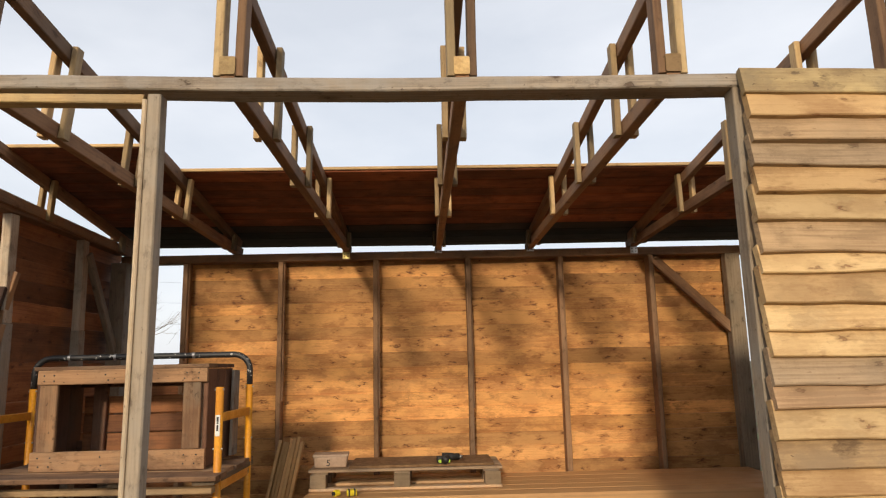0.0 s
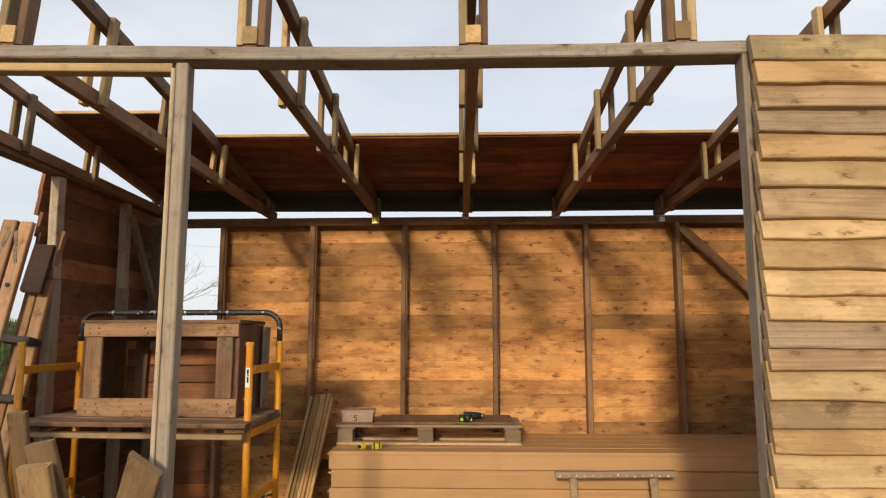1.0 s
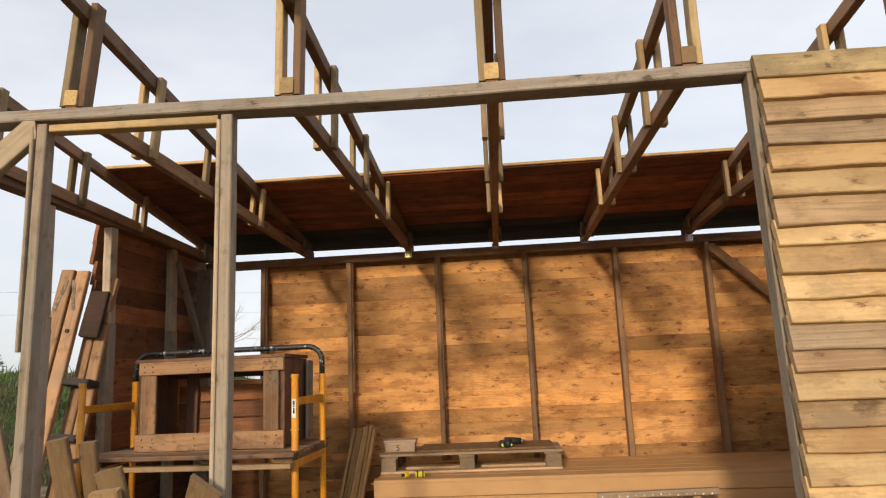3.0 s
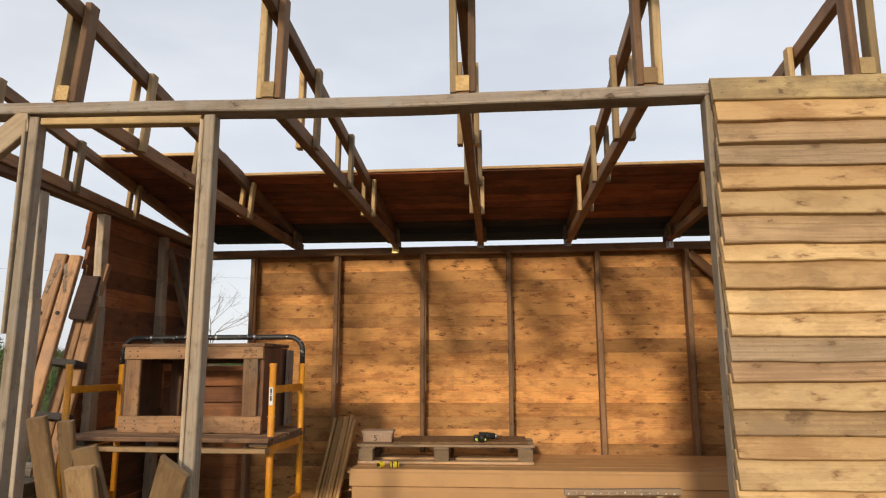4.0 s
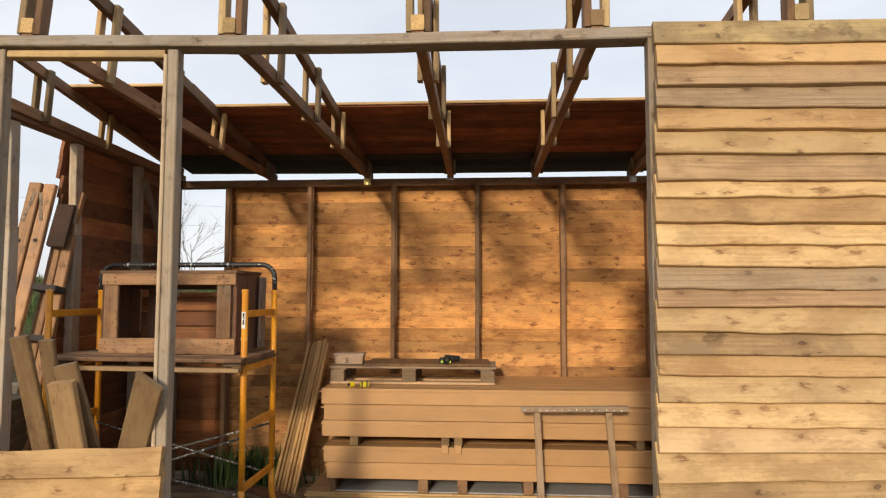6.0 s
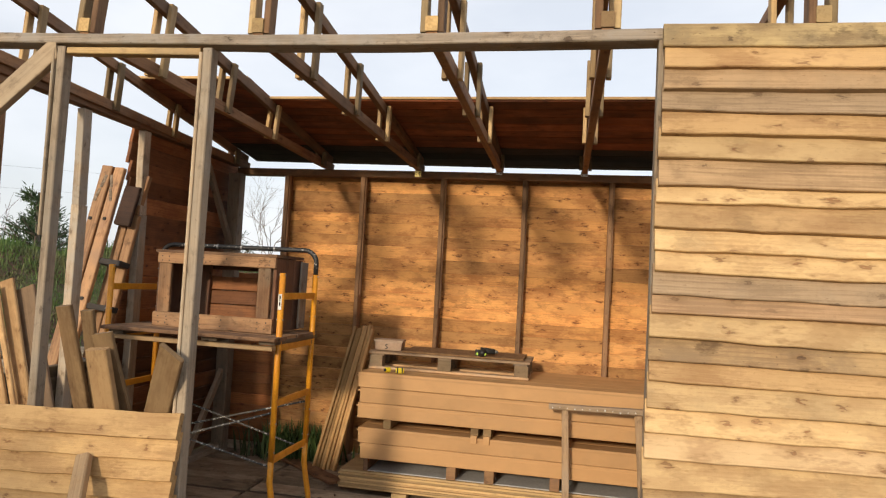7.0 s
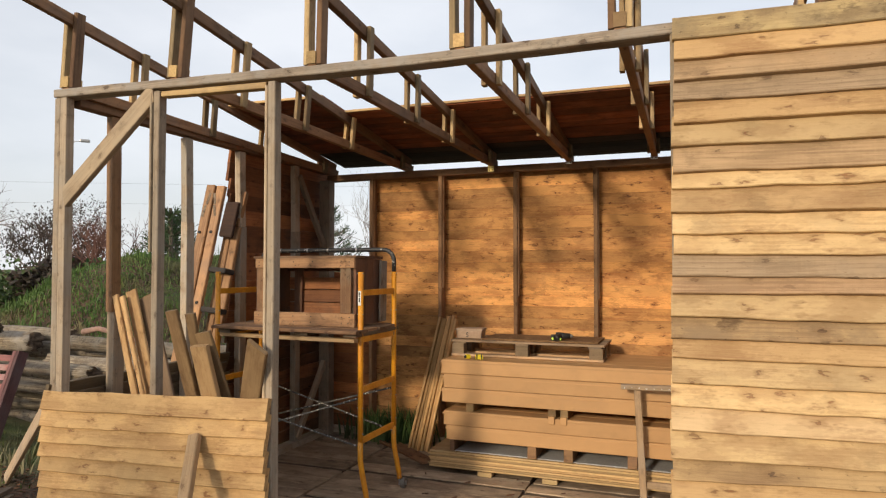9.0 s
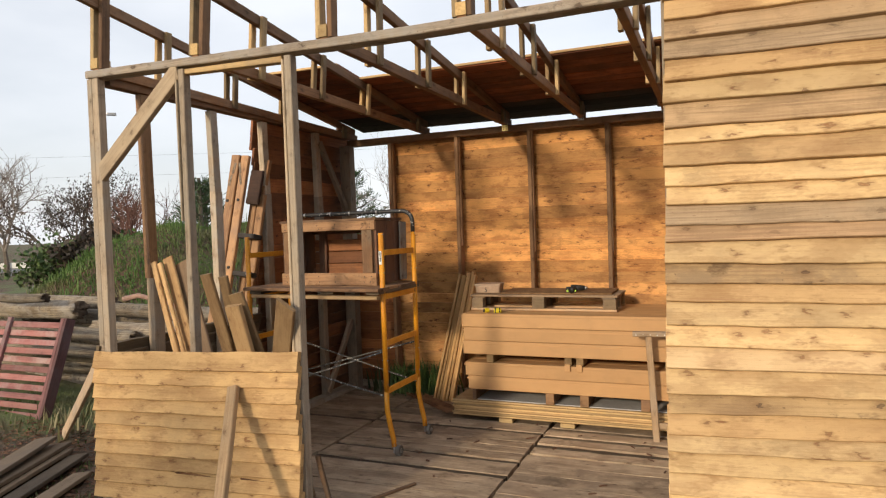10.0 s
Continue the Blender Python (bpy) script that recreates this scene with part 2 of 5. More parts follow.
M_ROOF = wood("red_brown_roof_boards", (0.4, 0.118, 0.042), (0.19, 0.05, 0.02), (0.05, 0.018, 0.01), (0.14, 0.07, 0.05), 0.45, 0.75, 0.8, 0.45, 1.2, 0.5, 0.8, 6.0, 0.6, 0.8)
M_DARK = wood("near_black_boards", (0.05, 0.04, 0.035), (0.025, 0.02, 0.018), (0.01, 0.01, 0.01), (0.06, 0.055, 0.05), 0.4, 0.8, 0.3, 0.3)
M_RED = wood("reddish_wall_boards", (0.5, 0.19, 0.065), (0.27, 0.09, 0.03), (0.08, 0.03, 0.015), (0.2, 0.12, 0.08), 0.3, 0.72, 0.8, 0.5)
M_FLOOR = wood("grey_floor_planks", (0.58, 0.455, 0.325), (0.32, 0.225, 0.15), (0.07, 0.048, 0.032), (0.31, 0.235, 0.168), 0.8, 0.88, 0.7, 0.3, 1.1, 0.55, 0.95, 4.5, 0.9, 0.9)
M_CRATE = wood("old_crate_boards", (0.33, 0.182, 0.092), (0.17, 0.084, 0.041), (0.045, 0.026, 0.014), (0.22, 0.165, 0.12), 0.5, 0.8, 1.0, 0.35, 1.0, 0.5, 0.95, 13.0, 0.9, 0.8)
M_CRATE_DARK = wood("dark_crate_boards", (0.17, 0.078, 0.042), (0.095, 0.042, 0.025), (0.03, 0.02, 0.01), (0.13, 0.1, 0.08), 0.4, 0.8, 0.5, 0.3)
M_DECK = wood("tan_composite_boards", (0.53, 0.3, 0.128), (0.47, 0.26, 0.106), (0.5, 0.28, 0.12), (0.4, 0.25, 0.13), 0.25, 0.62, 0.0, 0.1, 0.3, 0.6, 0.12, 4.0)
M_SHEET = wood("plywood_sheets", (0.6, 0.4, 0.19), (0.42, 0.25, 0.1), (0.3, 0.18, 0.08), (0.36, 0.27, 0.17), 0.3, 0.75, 0.0, 0.35, 0.6)
M_LADDER = wood("orange_brown_ladder_wood", (0.44, 0.24, 0.108), (0.245, 0.118, 0.052), (0.08, 0.035, 0.018), (0.25, 0.16, 0.11), 0.45, 0.6, 0.5, 0.25, 1.0, 0.6, 0.8, 12.0)
M_BEAM = wood("rough_sawn_beam", (0.41, 0.33, 0.25), (0.23, 0.178, 0.13), (0.11, 0.07, 0.045), (0.35, 0.32, 0.285), 0.65, 0.82, 1.2, 0.15, 1.5, 0.5, 0.6)
M_PALLET = wood("pallet_wood", (0.33, 0.23, 0.14), (0.2, 0.135, 0.08), (0.09, 0.06, 0.04), (0.26, 0.21, 0.165), 0.5, 0.8, 0.4, 0.3)
M_REDPAINT = wood("faded_red_paint", (0.34, 0.135, 0.12), (0.2, 0.075, 0.07), (0.14, 0.07, 0.06), (0.36, 0.25, 0.235), 0.6, 0.78, 0.3, 0.3)
M_LOG = wood("weathered_log", (0.36, 0.295, 0.205), (0.13, 0.095, 0.062), (0.05, 0.04, 0.03), (0.32, 0.29, 0.25), 0.6, 0.9, 0.8, 0.35, 1.8, 0.6, 0.9)
M_LOGEND = surface("rotten_log_end", (0.16, 0.11, 0.07), (0.05, 0.035, 0.025), 18.0, 0.95, 0.0, 0.01, 60.0)
M_YELLOW = surface("yellow_scaffold_paint", (0.78, 0.34, 0.02), (0.62, 0.24, 0.015), 7.0, 0.38, 0.0, 0.0004, 90.0)
M_ZINC = surface("galvanised_steel", (0.55, 0.55, 0.55), (0.36, 0.36, 0.37), 25.0, 0.38, 0.9, 0.0003, 120.0)
M_BRASS = surface("yellow_zinc_bracket", (0.75, 0.62, 0.25), (0.6, 0.48, 0.2), 25.0, 0.35, 0.8, 0.0003, 120.0)
def spattered(name, base, spot, amount):
    """Dark painted steel spattered with pale plaster."""
    g = Graph(name, 0.5, 0.0)
    p = g.coords()
    col = g.mix(g.ramp(g.noise(p, 70.0, 3.0), 0.62 - amount, 0.68 - amount), base, spot)
    return g.done(col, g.noise(p, 90.0, 2.0), 0.001)


M_PIPE = spattered("spattered_black_pipe", (0.018, 0.018, 0.02), (0.5, 0.48, 0.45), -0.01)
M_RUST = surface("dull_rusty_hinge_steel", (0.26, 0.2, 0.14), (0.13, 0.09, 0.06), 60.0, 0.6, 0.3)
M_BRACE = spattered("spattered_brace_steel", (0.07, 0.065, 0.06), (0.6, 0.58, 0.55), 0.06)
M_RUBBER = surface("grey_rubber_wheel", (0.12, 0.11, 0.1), (0.2, 0.18, 0.16), 20.0, 0.8)
M_TREAD = surface("dark_rung_tread", (0.035, 0.03, 0.028), (0.06, 0.05, 0.045), 20.0, 0.85)
M_WHITE = surface("white_label", (0.8, 0.8, 0.78), (0.7, 0.7, 0.68), 12.0, 0.5)
M_INK = surface("black_ink", (0.02, 0.02, 0.02), (0.03, 0.03, 0.03), 12.0, 0.6)
M_CEMENT = surface("grey_cement_board", (0.42, 0.42, 0.42), (0.33, 0.33, 0.33), 5.0, 0.85)
M_MAT = surface("brown_fibre_board", (0.24, 0.135, 0.06), (0.15, 0.08, 0.035), 30.0, 0.85, 0.0, 0.003, 140.0)
M_BOX = surface("clear_plastic_box", (0.42, 0.29, 0.2), (0.34, 0.22, 0.15), 9.0, 0.55)
M_LID = surface("frosted_plastic_lid", (0.45, 0.33, 0.24), (0.36, 0.25, 0.18), 9.0, 0.7)
M_TOOL = surface("black_rubber_grip", (0.018, 0.018, 0.018), (0.03, 0.03, 0.03), 30.0, 0.6)
M_LIME = surface("lime_plastic", (0.45, 0.7, 0.05), (0.35, 0.6, 0.04), 20.0, 0.4)
M_TAPE = surface("tape_yellow_plastic", (0.85, 0.68, 0.03), (0.75, 0.58, 0.02), 20.0, 0.35)
M_STEEL = surface("grey_tool_steel", (0.4, 0.4, 0.4), (0.3, 0.3, 0.3), 30.0, 0.35, 0.9)
M_BARK = surface("grey_brown_bark", (0.1, 0.075, 0.055), (0.16, 0.13, 0.1), 12.0, 0.95, 0.0, 0.006, 60.0)
M_TWIG = surface("thin_grey_twigs", (0.3, 0.26, 0.225), (0.2, 0.17, 0.15), 8.0, 0.95)
M_REDTWIG = surface("reddish_twigs", (0.2, 0.1, 0.07), (0.13, 0.06, 0.045), 8.0, 0.95)
M_ROAD = surface("grey_road", (0.12, 0.12, 0.12), (0.17, 0.17, 0.165), 0.6, 0.9)
M_RAIL = surface("white_guard_rail", (0.7, 0.7, 0.68), (0.6, 0.6, 0.58), 2.0, 0.5)
M_STONE = surface("grey_footing_stone", (0.34, 0.32, 0.29), (0.2, 0.19, 0.17), 9.0, 0.9, 0.0, 0.008, 50.0)
M_LITTER = surface("dead_leaf_litter", (0.2, 0.09, 0.045), (0.1, 0.055, 0.03), 4.0, 0.9)


# ---- builders ----
def wm(ob):
    m = ob.matrix_parent_inverse @ ob.matrix_basis
    return wm(ob.parent) @ m if ob.parent else ob.matrix_basis.copy()


def thing(name, label, category, at=(0, 0, 0), group="", kind=""):
    """An Empty at the base of a thing; its parts hang under it."""
    ob = new(name)
    ob.empty_display_size = 0.1
    ob.matrix_basis = Matrix.Translation(at)
    return tagged(ob, label, category, group, kind)


def hang(ob, parent, m):
    if parent is not None:
        ob.parent = parent
        ob.matrix_parent_inverse = wm(parent).inverted()
    ob.matrix_basis = m
    return ob


def part(name, bm, mat, parent=None, label="", m=None, tint=None, smooth=False):
    me = bpy.data.meshes.new(name)
    bm.to_mesh(me)
    bm.free()
    me.materials.append(mat)
    if smooth:
        me.shade_smooth()
    ob = new(name, me)
    hang(ob, parent, m or Matrix.Identity(4))
    if tint:
        ob.color = (*tint, 1.0)
    return tagged(ob, label)


RNG = random.Random(11)


def plank_bm(length, w, t, cham=0.003, seg=3, rough=0.0012, taper=0.0, skew=0.0):
    """A sawn plank along x from 0: chamfered, a little uneven along its edges and at its ends."""
    bm = bmesh.new()
    c = min(cham, w * 0.3, t * 0.3)
    prof = [(-w / 2 + c, -t / 2), (w / 2 - c, -t / 2), (w / 2, -t / 2 + c), (w / 2, t / 2 - c), (w / 2 - c, t / 2), (-w / 2 + c, t / 2), (-w / 2, t / 2 - c), (-w / 2, -t / 2 + c)]
    rings = []
    for i in range(seg + 1):
        dw, de, dz, k = RNG.uniform(-rough, rough), RNG.uniform(-rough, rough), RNG.uniform(-rough, rough) * 0.6, 1.0 - taper * i / seg
        ring = []
        for y, z in prof:
            x = length * i / seg + (skew * y if i in (0, seg) else 0.0)
            ring.append(bm.verts.new((x, y * k + (dw if y > 0 else de), z + dz)))
        rings.append(ring)
    for a, b in zip(rings, rings[1:]):
        for i in range(8):
            bm.faces.new((a[i], a[(i + 1) % 8], b[(i + 1) % 8], b[i]))
    bm.faces.new(rings[0][::-1])
    bm.faces.new(rings[-1])
    bmesh.ops.recalc_face_normals(bm, faces=bm.faces)
    return bm


def frame_of(a, b, side):
    """A pose with x from a to b and y near side."""
    a, b = Vector(a), Vector(b)
    x = (b - a).normalized()
    z = x.cross(Vector(side)).normalized()
    y = z.cross(x)
    m = Matrix((x, y, z)).transposed().to_4x4()
    m.translation = a
    return m


def board(name, a, b, w, t, mat, parent=None, side=(0, 0, 1), label="", tint=None, seg=3, cham=0.003, rough=0.0012, taper=0.0, skew=0.0):
    """A plank whose centre line runs from a to b; w is its size towards side, t across that."""
    bm = plank_bm((Vector(b) - Vector(a)).length, w, t, cham, seg, rough, taper, skew)
    return part(name, bm, mat, parent, label, frame_of(a, b, side), tint)


def tube_bm(pts, r, n=10, r_end=None, caps=True):
    """A round bar along points, tapering to r_end."""
    bm = bmesh.new()
    pts = [Vector(p) for p in pts]
    rings = []
    ways = [(b - a).normalized() for a, b in zip(pts, pts[1:])]
    up = min((Vector(v) for v in ((0, 0, 1), (1, 0, 0), (0, 1, 0))), key=lambda v: max(abs(w.dot(v)) for w in ways))
    for i, p in enumerate(pts):
        d = (pts[min(i + 1, len(pts) - 1)] - pts[max(i - 1, 0)]).normalized()
        u = d.cross(up).normalized()
        v = u.cross(d)
        k = r if r_end is None else r + (r_end - r) * i / (len(pts) - 1)
        rings.append([bm.verts.new(p + (u * math.cos(j * math.tau / n) + v * math.sin(j * math.tau / n)) * k) for j in range(n)])
    for a, b in zip(rings, rings[1:]):
        for i in range(n):
            bm.faces.new((a[i], a[(i + 1) % n], b[(i + 1) % n], b[i]))
    if caps:
        bm.faces.new(rings[0][::-1])
        bm.faces.new(rings[-1])
    bmesh.ops.recalc_face_normals(bm, faces=bm.faces)
    return bm


def bar(name, pts, r, mat, parent, label="", n=10, tint=None):
    return part(name, tube_bm(pts, r, n), mat, parent, label, None, tint, True)


def block_bm(sx, sy, sz, bevel=0.004, seg=2):
    bm = bmesh.new()
    bmesh.ops.create_cube(bm, size=1.0, matrix=Matrix.Diagonal((sx, sy, sz, 1)))
    if bevel:
        bmesh.ops.bevel(bm, geom=bm.edges[:], offset=bevel, segments=seg, affect="EDGES", profile=0.6)
    return bm


def block(name, at, size, mat, parent=None, bevel=0.004, rot=(0, 0, 0), label="", tint=None):
    return part(name, block_bm(*size, bevel), mat, parent, label, pose(*at, *rot), tint)


def shade(lo, hi):
    k = RNG.uniform(lo, hi)
    return (k, k * RNG.uniform(0.97, 1.02), k * RNG.uniform(0.94, 1.03))


# ---- ground ----
def mound(x, y):
    """Squared distance, in widths, from the crest line of the grass bank."""
    ax, ay, bx, by = -6.9, 7.0, -6.0, 14.0
    k = min(1.0, max(0.0, ((x - ax) * (bx - ax) + (y - ay) * (by - ay)) / ((bx - ax) ** 2 + (by - ay) ** 2)))
    return ((x - ax - k * (bx - ax)) ** 2 + (y - ay - k * (by - ay)) ** 2) / 2.0 ** 2


def ground_z(x, y):
    z = -0.16 + 0.03 * noise.noise((x * 0.5, y * 0.5, 0.3))
    z += 1.72 * math.exp(-mound(x, y))
    z += 0.12 * math.exp(-(((x + 6) / 4) ** 2 + ((y - 8) / 4) ** 2)) * noise.noise((x * 1.3, y * 1.3, 2.0))
    far = math.hypot(x, y)
    return z - 0.2 * min(1.0, max(0.0, (far - 14) / 15))


def make_ground():
    steps = [0.0]
    d = 0.22
    while steps[-1] < 900:
        steps.append(steps[-1] + d)
        d *= 1.0 if steps[-1] < 12 else 1.16
    axis = [-s for s in steps[:0:-1]] + steps
    n = len(axis)
    verts = [(x, y + 3, ground_z(x, y + 3)) for y in axis for x in axis]
    faces = [(j * n + i, j * n + i + 1, (j + 1) * n + i + 1, (j + 1) * n + i) for j in range(n - 1) for i in range(n - 1)]
    me = bpy.data.meshes.new("ground")
    me.from_pydata(verts, [], faces)
    g = Graph("earth_grass_ground", 0.95)
    p = g.nt.nodes.new("ShaderNodeTexCoord").outputs["Object"]
    n1, n2, n3 = g.noise(p, 0.5, 5.0, 0.6), g.noise(p, 9.0, 5.0, 0.65), g.noise(p, 60.0, 3.0)
    col = g.mix(g.ramp(n2, 0.35, 0.7), (0.12, 0.07, 0.04), (0.05, 0.036, 0.024))
    col = g.mix(g.ramp(n1, 0.46, 0.66), col, g.mix(n2, (0.06, 0.11, 0.025), (0.13, 0.14, 0.05)))
    me.materials.append(g.done(col, g.math("ADD", n2, n3), 0.03, None, 0.8))
    me.shade_smooth()
    return tagged(new("ground", me), "bare earth and grass round the shed", "ground", kind="structure")


make_ground()

# ---- large structure ----
FRONT, BACK, LEFT, RIGHT = 1.91, 4.55, -1.97, 2.17


def lift(x):
    """The head beam and roof rise a little towards the corner post."""
    d = max(0.0, -0.1 - x)
    return 0.028 * d * d / (d + 0.15)


def make_floor():
    bm = block_bm(4.3, 2.8, 0.1, 0.01)
    fl = part("floor", bm, M_DARK, None, "", pose(0.08, 3.27, -0.085))
    tagged(fl, "grey weathered plank floor with dark open joints", "floor", kind="structure")
    for x0, x1 in ((-2.06, -1.32), (-1.312, -0.028), (-0.02, 1.2), (1.21, 2.2)):
        y = 1.88
        while y < 4.55:
            rotten = RNG.random() < 0.2
            w = RNG.uniform(0.03, 0.065) if rotten else RNG.uniform(0.1, 0.19)
            k = RNG.uniform(0.2, 0.38) if rotten else RNG.uniform(0.72, 1.1)
            z = -0.017 + RNG.uniform(-0.002, 0.001) - (0.006 if rotten else 0.0)
            board("plank", (x0 + RNG.uniform(0, 0.014), y + w / 2, z), (x1 - RNG.uniform(0, 0.014), y + w / 2 + RNG.uniform(-0.004, 0.004), z + RNG.uniform(-0.0015, 0.0015)), w, 0.032, M_FLOOR, fl, (0, 1, 0), "", (k, k * 0.97, k * 0.93), 14, 0.002, 0.0035)
            y += w + (RNG.uniform(0.003, 0.006) if RNG.random() < 0.75 else RNG.uniform(0.01, 0.026))


def lap(name, x0, x1, z0, expo, y0, out, mat, parent, tint, along="x", t=0.017, drop=0.0, over=0.022, taper=0.0):
    """One lapped board: its foot stands off the wall plane y0 towards out, its head is tucked in."""
    w = expo + over
    yb, yt = y0 + out * (1.5 * t + 0.002), y0 + out * 0.5 * t
    yc, zc = (yb + yt) / 2, z0 + w / 2
    side = (0, yt - yb, w)
    a, b = (x0, yc, zc), (x1, yc, zc - drop)
    if along == "y":
        side, a, b = (yt - yb, 0, w), (yc, x0, zc), (yc, x1, zc - drop)
    return board(name, a, b, w, t, mat, parent, side, "", tint, 12, 0.003, 0.0028, taper)


def nail(parent, at):
    return part("nail", tube_bm([at, Vector(at) + Vector((0, 0.012, 0))], 0.0032, 7), M_TOOL, parent)


def make_front():
    wall = thing("wall_south", "open shed front framed in grey lumber, partly clad in pale lapped boards", "wall", (0, FRONT, 0), kind="structure")
    zb = 2.25
    beam = board("head_beam", (2.2, FRONT + 0.045, zb + 0.0205), (-2.06, FRONT + 0.045, zb + 0.0205), 0.09, 0.041, M_BEAM, wall, (0, 1, 0), "rough grey head beam", None, 30, 0.004, 0.0015)
    for v in beam.data.vertices:
        v.co.z -= lift(2.2 - v.co.x)
    board("spacer_batten", (-1.36, FRONT + 0.03, 2.254), (-0.765, FRONT + 0.03, 2.239), 0.026, 0.05, M_BATTEN, wall, (0, 0, 1), "fresh yellow batten under the beam", (1.15, 1.1, 1.0))
    # corner post of two pieces
    board("corner_post", (-2.046, FRONT + 0.03, -0.02), (-2.04, FRONT + 0.03, 2.295), 0.038, 0.05, M_STUD, wall, (1, 0, 0), "", (0.82, 0.82, 0.82))
    board("corner_post", (-2.003, FRONT + 0.028, -0.02), (-1.997, FRONT + 0.028, 2.295), 0.044, 0.05, M_STUD, wall, (1, 0, 0), "", (0.94, 0.93, 0.92))
    for x, z1, k in ((-1.393, 2.27, 1.0), (-0.738, 2.252, 0.98)):
        board("post", (x, FRONT + 0.03, -0.02), (x + 0.004, FRONT + 0.03, z1), 0.036, 0.052, M_STUD, wall, (1, 0, 0), "", (k, k, k), 5, 0.004, 0.002)
    board("splice_lath", (-0.764, FRONT + 0.014, 0.0), (-0.7605, FRONT + 0.014, 2.235), 0.012, 0.03, M_STUD, wall, (1, 0, 0), "", (1.2, 1.15, 1.05))
    board("splice_lath", (-1.4185, FRONT + 0.012, 1.5), (-1.4175, FRONT + 0.012, 2.26), 0.011, 0.03, M_STUD, wall, (1, 0, 0), "", (1.2, 1.15, 1.05))
    board("brace", (-1.985, FRONT + 0.02, 1.785), (-1.41, FRONT + 0.02, 2.27), 0.085, 0.036, M_STUD, wall, (-0.6, 0, 0.8), "grey diagonal corner brace", (1.25, 1.2, 1.1), skew=0.6)
    for x in (0.958, 1.55, 2.15):
        board("post", (x, FRONT + 0.035, -0.02), (x, FRONT + 0.035, 2.25), 0.034, 0.06, M_STUD, wall, (1, 0, 0), "", (0.95, 0.93, 0.9), 5)
    board("sill_plate", (-2.05, FRONT + 0.045, 0.02), (-0.75, FRONT + 0.045, 0.02), 0.09, 0.045, M_STUD, wall, (0, 1, 0))
    board("sill_plate", (0.96, FRONT + 0.045, 0.02), (2.2, FRONT + 0.045, 0.02), 0.09, 0.045, M_STUD, wall, (0, 1, 0))
    # tall cladding: exposures from the top down, with the grey and brown boards among the yellow ones
    feet = (2.206, 2.135, 2.064, 1.992, 1.916, 1.835, 1.747, 1.689, 1.607, 1.533, 1.464, 1.391, 1.328, 1.253, 1.179, 1.112, 1.025, 0.948, 0.867, 0.771, 0.699, 0.615, 0.553, 0.475, 0.394, 0.312, 0.228, 0.14)
    falls = (10, 10, 9, 14, 11, 20, 9, 3, 8, 1, 5, 4, -7, 7, 0, 0, -6, -5, -9, -22, -31, -34, -33, -31, -30, -30, -29, -28)
    tone = {0: "o", 1: "y", 2: "b", 3: "g", 4: "y", 6: "b", 8: "y", 11: "g", 12: "r", 14: "d", 15: "y", 18: "p", 20: "d", 21: "y"}
    kinds = {"g": M_SIDING_GREY, "b": M_SIDING_GREY, "r": M_SIDING_GREY, "d": M_SIDING_STAINED, "o": M_SIDING_STAINED}
    tints = {"g": (1.0, 0.98, 0.98), "b": (1.15, 1.06, 0.95), "r": (1.12, 0.98, 0.88), "d": (0.95, 0.9, 0.84), "p": (0.97, 0.98, 1.05), "o": (1.02, 1.06, 0.98), "y": (0.96, 0.89, 0.8), "": (1.03, 1.03, 1.0)}
    top = 2.295
    for i, (z, fall) in enumerate(zip(feet, falls)):
        k = RNG.uniform(0.94, 1.04) * (0.92 if i < 9 else 1.0)
        c = tints[tone.get(i, "")]
        lap("siding_board", 0.955 - 0.001 * i + RNG.uniform(-0.006, 0.004), 2.27, z, top - z, FRONT - 0.003, -1, kinds.get(tone.get(i, ""), M_SIDING), wall, tuple(v * k for v in c), t=0.026 + RNG.uniform(-0.003, 0.003), drop=0.0020 * fall, over=0.03 if i else 0.0, taper=0.42 if i == 5 else 0.0)
        for x in (0.972, 1.555):
            nail(wall, (x + RNG.uniform(-0.006, 0.006), FRONT - 0.0405, z + RNG.uniform(0.014, 0.03) - 0.002 * fall * (x - 0.955) / 1.315))
        top = z
    # low cladding between the corner and the doorway post
    feet = (0.711, 0.63, 0.551, 0.482, 0.41, 0.328, 0.25, 0.174, 0.092, 0.005)
    rises = (51, 53, 57, 53, 53, 62, 68, 73, 73, 74)
    top = 0.805
    for i, (z, rise) in enumerate(zip(feet, rises)):
        k = RNG.uniform(0.95, 1.1)
        lap("siding_board", -2.055 + RNG.uniform(-0.004, 0.006) - 0.004 * i, -0.716 - 0.001 * i + RNG.uniform(-0.008, 0.008), z, top - z, FRONT - 0.003, -1, M_SIDING, wall, (k * 0.9, k * 0.83, k * 0.71), t=0.026 + RNG.uniform(-0.003, 0.003), drop=-0.001 * rise, over=0.024 if i else 0.0)
        for x in (-2.025, -1.395, -0.735):
            nail(wall, (x + RNG.uniform(-0.008, 0.008), FRONT - 0.0405, z + RNG.uniform(0.014, 0.03) + 0.001 * rise * (x + 2.055) / 1.355))
        top = z
    for x0, x1, z0, z1, w in ((-1.32, -0.98, 0.625, 0.628, 0.012), (-0.98, -0.74, 0.63, 0.617, 0.008), (-1.72, -1.5, 0.222, 0.2, 0.009), (-1.5, -1.2, 0.2, 0.205, 0.014), (-1.08, -0.88, 0.216, 0.222, 0.01)):
        board("split", (x0, FRONT - 0.0352, z0), (x1, FRONT - 0.0352, z1), w, 0.014, M_CRATE, wall, (0, 0, 1), "", (0.75, 0.6, 0.45), 4, 0.004, 0.001, 0.8)
